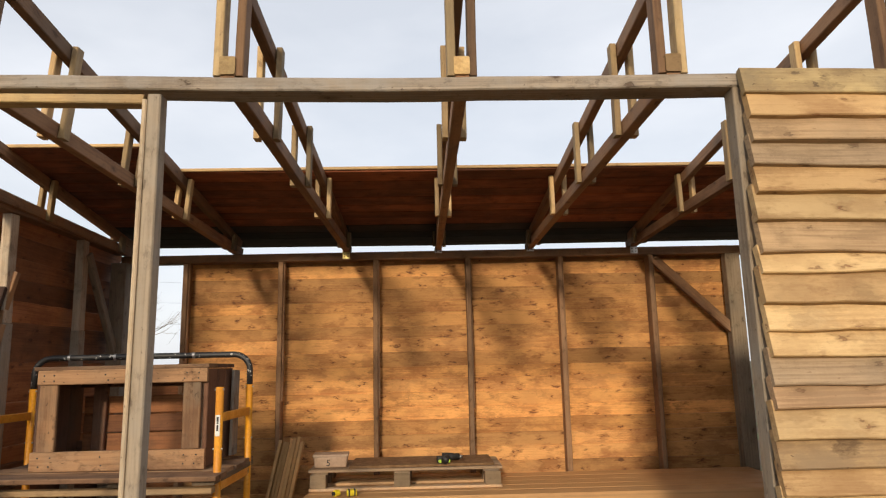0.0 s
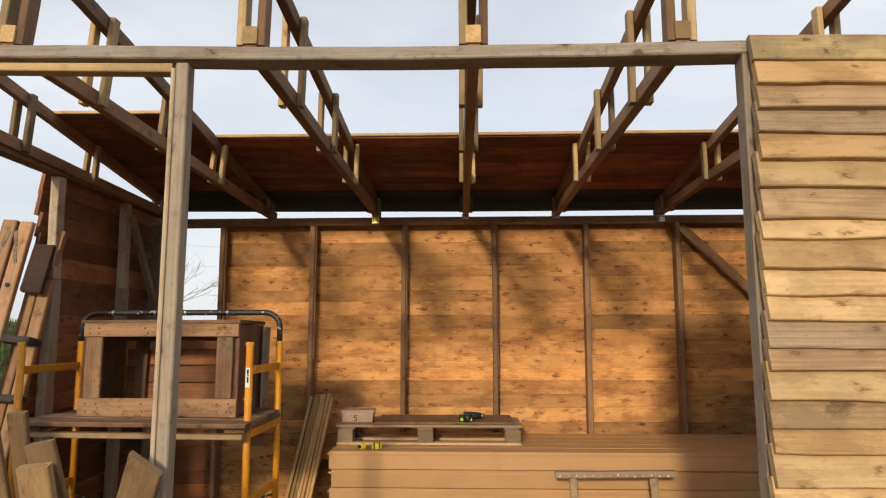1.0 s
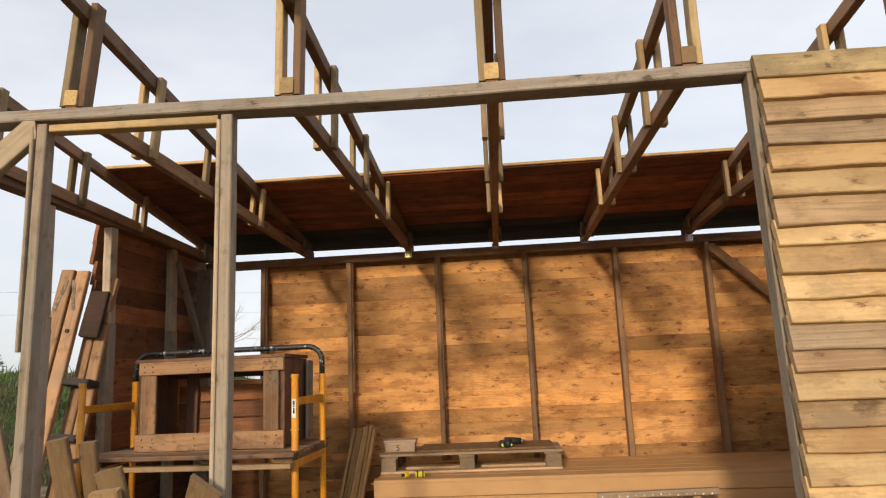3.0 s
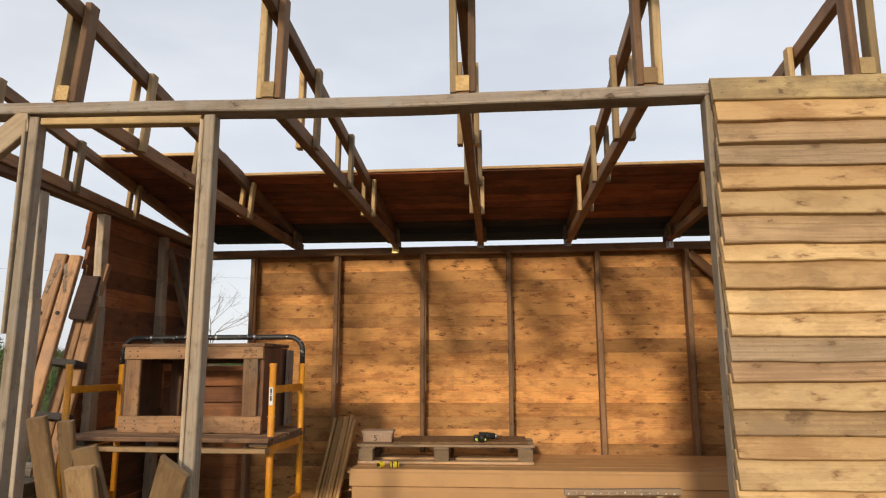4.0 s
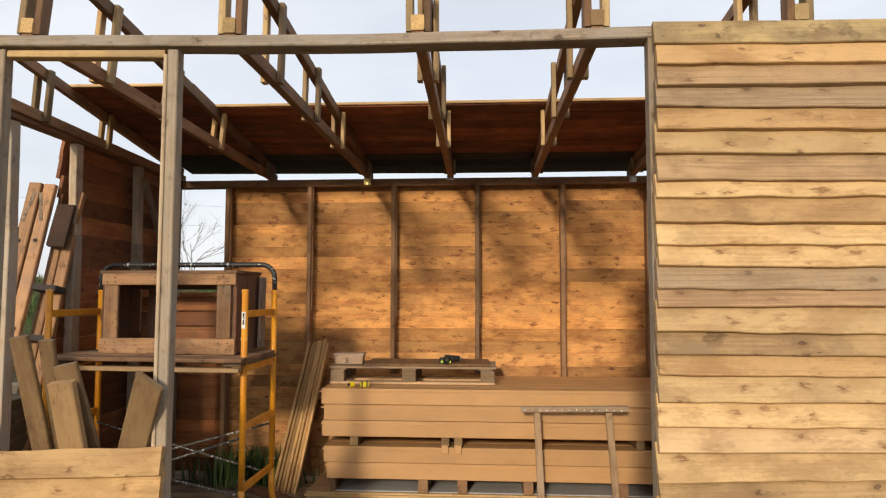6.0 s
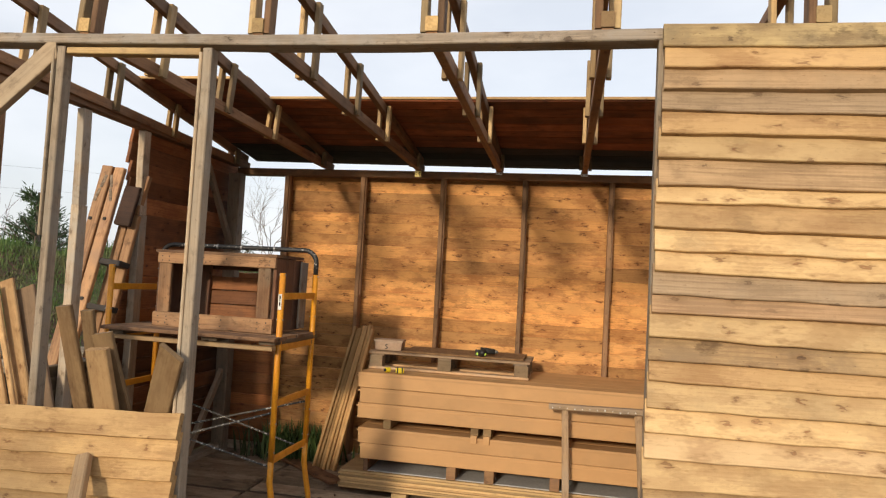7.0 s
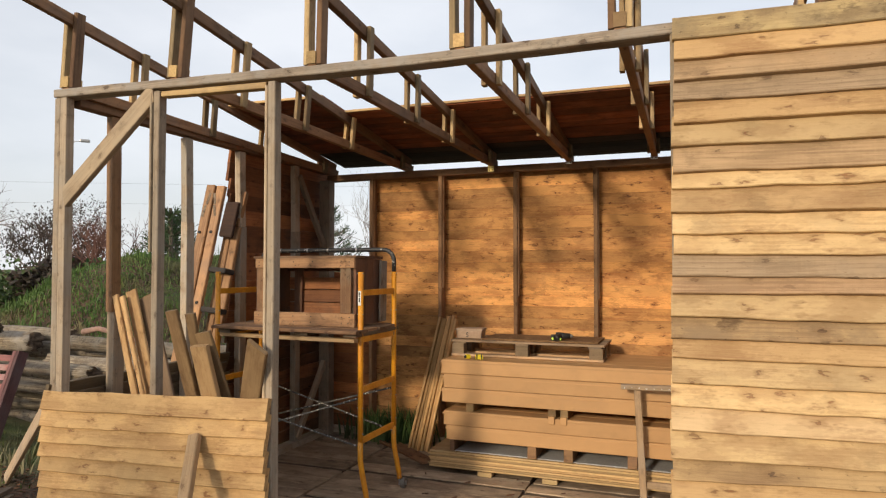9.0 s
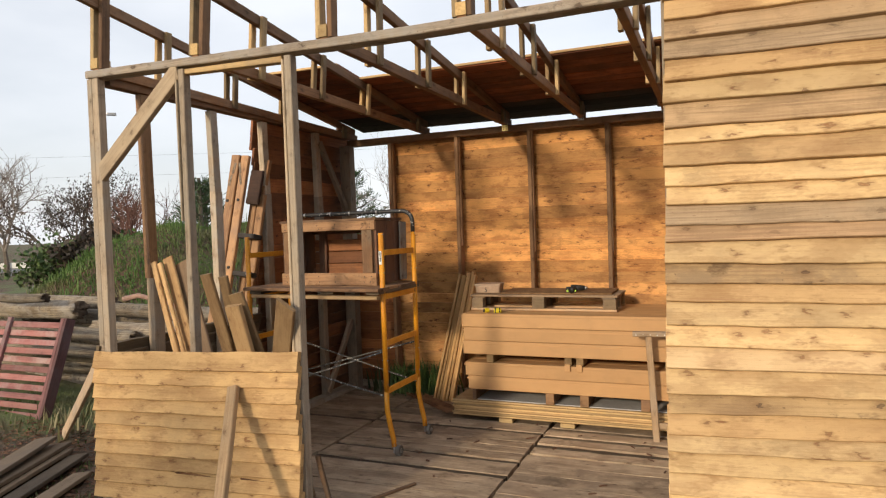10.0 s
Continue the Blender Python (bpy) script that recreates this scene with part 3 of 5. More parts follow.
    for x in (-1.9, -1.62, -1.33, -1.08, -0.86):
        block("footing_stone", (x, FRONT - 0.02, -0.07), (0.25, 0.16, 0.16), M_STONE, wall, 0.03, (RNG.uniform(-4, 4), 0, RNG.uniform(-8, 8)))


STUDS = (-1.592, -0.956, -0.321, 0.302, 0.929, 1.548)


def make_back():
    wall = thing("wall_north", "back wall of amber lapped pine boards on grey studs, with soft sun patches", "wall", (0, BACK, 0), kind="structure")
    board("top_plate", (-2.02, BACK + 0.045, 2.211), (2.24, BACK + 0.045, 2.211), 0.09, 0.054, M_TRUSS, wall, (0, 1, 0), "", (0.8, 0.75, 0.7), 6)
    board("bottom_plate", (-2.0, BACK + 0.045, 0.024), (2.2, BACK + 0.045, 0.024), 0.09, 0.045, M_STUD, wall, (0, 1, 0), "", None, 6)
    for x in STUDS:
        board("stud", (x, BACK + 0.045, 0.047), (x + 0.003, BACK + 0.045, 2.183), 0.032, 0.09, M_STUD, wall, (1, 0, 0), "", (0.7, 0.5, 0.37), 5, 0.004, 0.002)
        board("stud", (x + 0.012, BACK + 0.03, 1.15 + RNG.uniform(-0.4, 0.3)), (x + 0.012, BACK + 0.03, 2.183), 0.03, 0.024, M_STUD, wall, (1, 0, 0), "", (0.85, 0.62, 0.47), 3)
    board("stud", (RIGHT - 0.06, BACK + 0.03, 0.047), (RIGHT - 0.06, BACK + 0.03, 2.183), 0.1, 0.07, M_STUD, wall, (1, 0, 0), "", (0.8, 0.78, 0.75), 5)
    board("brace", (1.575, BACK + 0.03, 2.16), (2.09, BACK + 0.03, 1.66), 0.06, 0.035, M_TRUSS, wall, (0.7, 0, 0.7), "", (0.9, 0.85, 0.8))
    z = 0.03
    edges = [-1.62, *STUDS[1:], 2.2]
    while z < 2.2:
        e = RNG.uniform(0.076, 0.1)
        cuts = [i for i in range(1, 6) if RNG.random() < 0.3]
        ends = [0, *cuts, 6]
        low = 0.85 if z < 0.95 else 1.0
        for i0, i1 in zip(ends, ends[1:]):
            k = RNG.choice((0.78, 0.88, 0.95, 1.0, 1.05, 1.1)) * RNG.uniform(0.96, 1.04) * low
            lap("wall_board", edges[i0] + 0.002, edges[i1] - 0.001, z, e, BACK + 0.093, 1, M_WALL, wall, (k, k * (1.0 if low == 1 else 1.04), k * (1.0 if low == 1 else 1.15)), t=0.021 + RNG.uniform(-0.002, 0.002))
        if z < 1.36:
            lap("wall_board", -2.03, -1.625, z, e, BACK + 0.093, 1, M_RED, wall, shade(0.7, 1.0))
        z += e


def make_left():
    wall = thing("wall_west", "open side framing of grey posts, its rear part boarded in dark red-brown", "wall", (LEFT, 3.2, 0), kind="structure")
    x = LEFT - 0.045
    board("top_plate", (x, FRONT + 0.09, 2.292), (x, 4.54, 2.268), 0.07, 0.05, M_TRUSS, wall, (1, 0, 0), "", (0.55, 0.51, 0.48), 6)
    for y, k, mat in ((2.26, 1.0, M_LADDER), (2.83, 1.35, M_STUD), (3.36, 1.2, M_STUD), (4.05, 0.85, M_STUD)):
        if mat is M_LADDER:
            board("post", (x, y, 1.182), (x, y - 0.01, 2.262), 0.065, 0.045, mat, wall, (0, 1, 0), "red-brown upper post", (0.7, 0.7, 0.7), 5)
            board("post", (x + 0.01, y, -0.02), (x + 0.01, y + 0.01, 1.18), 0.075, 0.055, M_STUD, wall, (0, 1, 0), "", (1.1, 1.05, 1.0), 5)
        else:
            board("post", (x, y, 1.718), (x, y - 0.012, 2.25), 0.066, 0.045, mat, wall, (0, 1, 0), "", (k, k, k), 5)
            board("post", (x + 0.002, y, -0.02), (x + 0.002, y, 1.716), 0.07, 0.05, mat, wall, (0, 1, 0), "", (k * 0.95, k * 0.95, k * 0.95), 5)
    board("corner_post", (LEFT - 0.02, 4.5, -0.02), (LEFT - 0.02, 4.5, 2.18), 0.09, 0.1, M_STUD, wall, (0, 1, 0), "", (0.6, 0.57, 0.55), 5)
    board("brace", (LEFT - 0.02, 4.06, 2.17), (LEFT - 0.02, 4.46, 1.6), 0.05, 0.035, M_STUD, wall, (0, 0.8, 0.6), "", (0.7, 0.66, 0.62))
    board("brace", (LEFT - 0.02, 4.46, 0.62), (LEFT - 0.02, 4.05, 0.06), 0.05, 0.035, M_STUD, wall, (0, 0.8, -0.6), "", (0.8, 0.74, 0.7))
    board("sill_plate", (x, 2.0, 0.02), (x, 4.5, 0.02), 0.09, 0.045, M_STUD, wall, (1, 0, 0))
    z, i = 0.03, 0
    while z < 2.2:
        e = RNG.uniform(0.08, 0.12)
        if 1.25 < z < 1.7:
            e = 0.2
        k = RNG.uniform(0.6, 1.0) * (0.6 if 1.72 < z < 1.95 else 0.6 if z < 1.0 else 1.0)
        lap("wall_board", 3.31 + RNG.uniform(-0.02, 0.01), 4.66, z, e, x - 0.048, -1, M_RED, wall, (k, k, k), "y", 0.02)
        z, i = z + e, i + 1
    # low cladding outside the posts, tinted dark for the shade on its inner side
    z = 0.835
    for i, e in enumerate((0.085, 0.072, 0.07, 0.074, 0.066, 0.074, 0.07, 0.07, 0.074, 0.07, 0.07)):
        z -= e
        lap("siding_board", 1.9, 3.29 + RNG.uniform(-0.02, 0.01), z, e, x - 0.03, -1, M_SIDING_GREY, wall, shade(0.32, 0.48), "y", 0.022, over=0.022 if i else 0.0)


def make_right():
    wall = thing("wall_east", "closed end wall of amber boards on dark studs", "wall", (RIGHT, 3.2, 0), kind="structure")
    x = RIGHT + 0.045
    board("top_plate", (x, FRONT + 0.1, 2.23), (x, 4.54, 2.23), 0.09, 0.06, M_TRUSS, wall, (1, 0, 0))
    for y in (2.5, 3.1, 3.7, 4.3):
        board("post", (x, y, -0.02), (x, y, 2.2), 0.05, 0.088, M_STUD, wall, (0, 1, 0), "", (0.6, 0.57, 0.54))
    z = 0.0
    while z < 2.25:
        e = RNG.uniform(0.078, 0.098)
        lap("wall_board", FRONT, 4.66, z, e, x + 0.048, 1, M_WALL, wall, shade(0.5, 0.9), "y")
        z += e


def chord_top(y):
    return 2.672 - 0.12 * (y - 1.93)


def make_trusses():
    def build():
        tr = thing("roof_truss", "grey-brown timber roof truss with paired upright battens", "truss", (0, 0, 0), "roof trusses")
        board("bottom_chord", (0, FRONT + 0.002, 2.297), (0, 4.66, 2.268), 0.056, 0.04, M_TRUSS, tr, (0, 0, 1), "", (0.95, 0.92, 0.9), 6)
        board("end_block", (0, FRONT - 0.006, 2.325), (0, FRONT + 0.08, 2.325), 0.055, 0.046, M_BATTEN, tr, (0, 0, 1), "fresh yellow end block", (1.25, 1.2, 1.05), 2)
        a, b = Vector((0, 1.5, chord_top(1.5) - 0.028)), Vector((0, 4.62, chord_top(4.62) - 0.028))
        board("top_chord", a, b, 0.056, 0.037, M_TRUSS, tr, (0, 0, 1), "", (0.85, 0.83, 0.82), 6)
        for s in (-1, 1):
            k = 1.15 if s < 0 else 0.7
            board("front_post", (s * 0.031, FRONT + 0.03, 2.296), (s * 0.033, FRONT + 0.03, chord_top(1.95) + 0.012), 0.055, 0.026, M_BATTEN if s < 0 else M_TRUSS, tr, (0, 1, 0), "", (k * 0.8, k * 0.8, k * 0.8))
            for y, w in ((2.37, 0.043), (2.98, 0.042), (3.58, 0.04), (4.42, 0.06)):
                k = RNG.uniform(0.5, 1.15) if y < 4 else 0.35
                dy = RNG.uniform(-0.02, 0.02)
                zt = chord_top(y) - (0.005 if y < 4 else 0.03)
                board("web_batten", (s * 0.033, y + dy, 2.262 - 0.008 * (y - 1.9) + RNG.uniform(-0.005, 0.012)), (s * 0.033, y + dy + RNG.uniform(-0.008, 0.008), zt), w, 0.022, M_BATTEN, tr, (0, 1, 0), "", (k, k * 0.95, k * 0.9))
        return tr

    first = build()
    spots = (-1.983, -1.285, -0.527, 0.151, 0.77, 1.447)
    ends = (-1.985, -1.255, -0.51, 0.11, 0.735, 1.44)
    for i, (x0, x1) in enumerate(zip(spots, ends)):
        turn = math.degrees(math.atan2(x0 - x1, 4.55 - FRONT))
        m = Matrix.Translation((x0, FRONT, lift(x0))) @ Matrix.Translation((0, 0, 2.29)) @ pose(0, 0, 0, -math.degrees(lift(x0) / 2.6), (3.0, 4.5, 1.0, 0.0, 0.0, 0.0)[i], turn) @ Matrix.Translation((0, -FRONT, -2.29))
        if i == 0:
            first.matrix_basis = m
            continue
        other = copy_thing(first, m)
        if i > 3:
            for ob in other.children:
                if ob.name.startswith("front_post"):
                    dark = ob.color[0] > 0.8
                    ob.data = ob.data.copy()
                    ob.data.materials[0] = M_TRUSS if dark else M_BATTEN
                    ob.color = (0.56, 0.56, 0.56, 1) if dark else (0.92, 0.92, 0.92, 1)
                if i == 4 and ob.name.startswith("end_block"):
                    ob.color = (0.42, 0.36, 0.3, 1)
    for i, (x, mat) in enumerate(((-0.515, M_BRASS), (0.107, M_ZINC), (0.732, M_ZINC), (1.44, M_ZINC))):
        br = thing("angle_bracket", "small perforated metal angle bracket on the wall plate", "bracket", (x, BACK, 2.2), "angle brackets")
        h = 0.062 if i in (0, 3) else 0.035
        bm = block_bm(0.05, 0.003, h, 0.001, 1)
        part("plate", bm, mat, br, "", pose(x, BACK - 0.003, 2.257 - h / 2))
        for dx in (-0.013, 0.013):
            for dz in ((-0.018, 0.0, 0.018) if h > 0.05 else (-0.008, 0.008)):
                part("nail_hole", tube_bm([(x + dx, BACK - 0.0062, 2.257 - h / 2 + dz), (x + dx, BACK - 0.0045, 2.257 - h / 2 + dz)], 0.0045, 6), M_TOOL, br)


def make_roof():
    rf = thing("roof", "sheathing of dark red-brown boards over the rear of the shed", "roof", (0, 4.0, 2.5), kind="structure")
    y = 3.2
    slope = Vector((0, 1, -0.12)).normalized()
    i = 0
    while y < 4.8:
        w = min(RNG.uniform(0.11, 0.15), 4.835 - y)
        if y < 3.5:
            w = 0.148
        # boards behind y 4.28 are near black
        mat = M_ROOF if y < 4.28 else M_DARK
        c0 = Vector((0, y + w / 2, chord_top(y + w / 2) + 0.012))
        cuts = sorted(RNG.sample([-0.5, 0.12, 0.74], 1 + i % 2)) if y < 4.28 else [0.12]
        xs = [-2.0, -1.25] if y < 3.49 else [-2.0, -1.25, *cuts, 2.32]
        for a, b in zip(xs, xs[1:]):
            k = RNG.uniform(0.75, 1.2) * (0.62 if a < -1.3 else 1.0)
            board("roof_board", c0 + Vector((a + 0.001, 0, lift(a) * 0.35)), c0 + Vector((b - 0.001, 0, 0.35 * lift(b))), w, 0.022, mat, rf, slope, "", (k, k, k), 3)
        y += w + 0.002
        i += 1
    for x0, x1, y in ((-2.0, -1.25, 3.19), (-1.25, 2.32, 3.49)):
        board("fresh_edge", (x0, y, chord_top(y) + 0.012 + 0.35 * lift(x0)), (x1, y, chord_top(y) + 0.012 + 0.35 * lift(x1)), 0.016, 0.012, M_BATTEN, rf, (0, 0, 1), "pale cut front edge of the roof boards", (1.2, 1.1, 1.0))


make_floor()
make_front()
make_back()
make_left()
make_right()
make_trusses()
make_roof()

# ---- things inside the shed ----
def make_scaffold():
    sc = thing("rolling_scaffold", "small yellow steel rolling scaffold with a black guard rail", "scaffold", (-1.38, 3.23, 0))
    xr, xl, y0, y1 = -0.84, -1.878, 2.96, 3.42
    for x in (xr, xl):
        fr_name = "end_frame"
        label = "yellow tubular end frame"
        base = bar(fr_name, [(x, y0, 0.4), (x, y0, 1.4)], 0.0165, M_YELLOW, sc, label, 12)
        bar("post", [(x, y1, 0.4), (x, y1, 1.4)], 0.0165, M_YELLOW, base, "", 12)
        for z in (1.275, 1.0, 0.705, 0.405):
            bm = block_bm(0.018, y1 - y0 - 0.03, 0.036, 0.004)
            part("rung", bm, M_YELLOW, base, "", pose(x, (y0 + y1) / 2, z))
        for y, s in ((y0, 1), (y1, 1)):
            o = 0.04 if x == xr else -0.04
            bar("leg", [(x, y, 0.41), (x, y, 0.29), (x + o * 0.35, y, 0.21), (x + o * 0.95, y, 0.1), (x + o, y, 0.06)], 0.0165, M_YELLOW, base, "", 12)
            wheel = part("caster", tube_bm([(x + o + 0.012, y + 0.012, 0.033), (x + o + 0.04, y + 0.012, 0.033)], 0.033, 18), M_RUBBER, sc, "grey rubber caster wheel")
            part("hub", tube_bm([(x + o + 0.005, y + 0.012, 0.033), (x + o + 0.045, y + 0.012, 0.033)], 0.014, 12), M_ZINC, wheel)
            part("fork", block_bm(0.012, 0.04, 0.06, 0.003), M_ZINC, wheel, "", pose(x + o + 0.004, y + 0.006, 0.05))
        for y in (y0, y1):
            for z in (1.39, 1.15, 0.6, 0.45):
                part("pin", tube_bm([(x - 0.02, y - 0.004, z), (x + 0.02, y - 0.004, z)], 0.004, 8), M_ZINC, base)
    # guard rail along the rear
    arc = [(xr, y1, 1.4), (xr, y1, 1.47)]
    for k in range(1, 7):
        a = k * math.pi / 12
        arc.append((xr - 0.08 + 0.08 * math.cos(a), y1, 1.47 + 0.075 * math.sin(a)))
    for k in range(7):
        a = math.pi / 2 + k * math.pi / 12
        arc.append((xl + 0.08 + 0.08 * math.cos(a), y1, 1.47 + 0.075 * math.sin(a)))
    arc += [(xl, y1, 1.4)]
    rail = bar("guard_rail", arc, 0.0145, M_PIPE, sc, "black bent guard rail", 12)
    for x in (-1.72, -1.5, -1.34, -1.12):
        part("scuffed_collar", tube_bm([(x, y1, 1.545), (x + 0.012, y1, 1.545)], 0.0155, 12), M_ZINC, rail)
    for i, (a, b) in enumerate((((xl, y0, 0.591), (xr, y0, 0.371)), ((xl, y0 + 0.01, 0.326), (xr, y0 + 0.01, 0.658)), ((xl, y1, 0.366), (xr, y1, 0.647)), ((xl, y1 - 0.01, 0.639), (xr, y1 - 0.01, 0.366)))):
        bar("cross_brace", [a, b], 0.006, M_BRACE, sc, "dark steel cross brace spattered with plaster", 8)
    lab = part("maker_label", block_bm(0.019, 0.001, 0.085, 0.0), M_WHITE, sc, "white printed label on the post", pose(xr, y0 - 0.017, 1.245))
    for z, h in ((1.27, 0.02), (1.255, 0.006), (1.235, 0.025)):
        part("print_bar", block_bm(0.008, 0.0008, h, 0.0), M_INK, lab, "", pose(xr, y0 - 0.0181, z))
    # deck: two rough planks layers
    for i, y in enumerate((2.92, 3.08, 3.24, 3.40)):
        board("deck_plank", (-1.82 + RNG.uniform(-0.02, 0.02), y, 1.056), (-0.81 + RNG.uniform(-0.03, 0.0), y, 1.048), 0.15, 0.02, M_CRATE, sc, (0, 1, 0), "", shade(0.9, 1.2), 4)
    for x in (-1.76, -1.2, -0.87):
        board("deck_bearer", (x, 2.88, 1.031), (x, 3.46, 1.03), 0.09, 0.022, M_PALLET, sc, (1, 0, 0), "", (0.4, 0.4, 0.4))
    board("deck_edge", (-1.78, 2.885, 1.008), (-0.83, 2.885, 1.0), 0.022, 0.05, M_BATTEN, sc, (0, 0, 1), "pale deck edge strip", (0.72, 0.66, 0.66))
    board("deck_edge", (-1.78, 3.42, 1.008), (-0.83, 3.42, 1.0), 0.022, 0.05, M_BATTEN, sc, (0, 0, 1))


def make_crate():
    cr = thing("open_crate", "open weathered wooden crate frame on the scaffold deck", "crate", (-1.27, 3.15, 1.077))
    x0, x1, y0, y1, z0, z1 = -1.642, -0.915, 3.03, 3.38, 1.068, 1.497
    board("bottom_rail", (x0, y0, z0 + 0.038), (x1, y0, z0 + 0.036), 0.082, 0.022, M_CRATE, cr, (0, 0, 1), "", (1.15, 1.15, 1.1))
    board("top_rail", (x0 + 0.01, y0, z1 - 0.043), (x1, y0, z1 - 0.045), 0.06, 0.022, M_CRATE, cr, (0, 0, 1), "", (1.1, 1.1, 1.05))
    for x, w in ((x0 + 0.06, 0.075), (x1 - 0.062, 0.075)):
        board("stile", (x, y0 - 0.001, z0 + 0.08), (x, y0 - 0.001, z1 - 0.076), w, 0.02, M_CRATE, cr, (1, 0, 0), "", (1.2, 1.18, 1.1))
    for x in (x0 + 0.008, x1 - 0.01):
        for j in range(3):
            y = y0 + 0.07 + j * 0.12
            board("side_board", (x, y, z0 + 0.004), (x, y, z1 - 0.018), 0.116, 0.018, M_CRATE_DARK, cr, (0, 1, 0), "dark side board")
    board("corner_batten", (x1 - 0.03, y0 + 0.03, z0 + 0.01), (x1 - 0.03, y0 + 0.03, z1 - 0.02), 0.035, 0.03, M_CRATE, cr, (1, 0, 0))
    board("corner_batten", (x0 + 0.03, y0 + 0.03, z0 + 0.01), (x0 + 0.03, y0 + 0.03, z1 - 0.02), 0.035, 0.03, M_CRATE, cr, (1, 0, 0))
    for j in range(3):
        y = y0 + 0.055 + j * 0.125
        board("lid_board", (x0 - 0.01, y, z1 - 0.006), (x1 + 0.005, y, z1 - 0.006), 0.122, 0.017, M_CRATE_DARK if j else M_CRATE, cr, (0, 1, 0))
    board("back_rail", (x0, y1, z0 + 0.05), (x1, y1, z0 + 0.05), 0.08, 0.02, M_CRATE_DARK, cr, (0, 0, 1))
    board("back_rail", (x0, y1, z1 - 0.06), (x1, y1, z1 - 0.06), 0.07, 0.02, M_CRATE_DARK, cr, (0, 0, 1))
    for x in (x0 + 0.035, x0 + 0.085, x0 + 0.3, x1 - 0.3, x1 - 0.09, x1 - 0.04):
        for z in (z0 + 0.02, z0 + 0.055, z1 - 0.035, z1 - 0.058):
            part("nail", tube_bm([(x + RNG.uniform(-0.01, 0.01), y0 - 0.0125, z), (x, y0 - 0.004, z)], 0.0035, 7), M_TOOL, cr)
    for i, z in enumerate((1.12, 1.205, 1.29)):
        board("back_board", (x0 + 0.05, y1 - 0.022, z + 0.03), (x1 - 0.02, y1 - 0.022, z + 0.032), 0.08, 0.016, M_RED, cr, (0, 0, 1), "reddish back board", shade(0.55, 0.8))
    board("inner_batten", (x0 + 0.13, y1 - 0.045, z0 + 0.01), (x0 + 0.135, y1 - 0.045, z1 - 0.02), 0.06, 0.025, M_CRATE_DARK, cr, (1, 0, 0))
    pan = thing("grey_panel", "narrow grey board standing on the scaffold deck", "panel", (-0.885, 3.34, 1.077))
    board("board", (-0.895, 3.36, 1.08), (-0.893, 3.37, 1.47), 0.09, 0.014, M_STUD, pan, (0, 1, 0), "", (0.8, 0.85, 0.95))


SX0, SX1, SY = -0.648, 2.06, 3.80


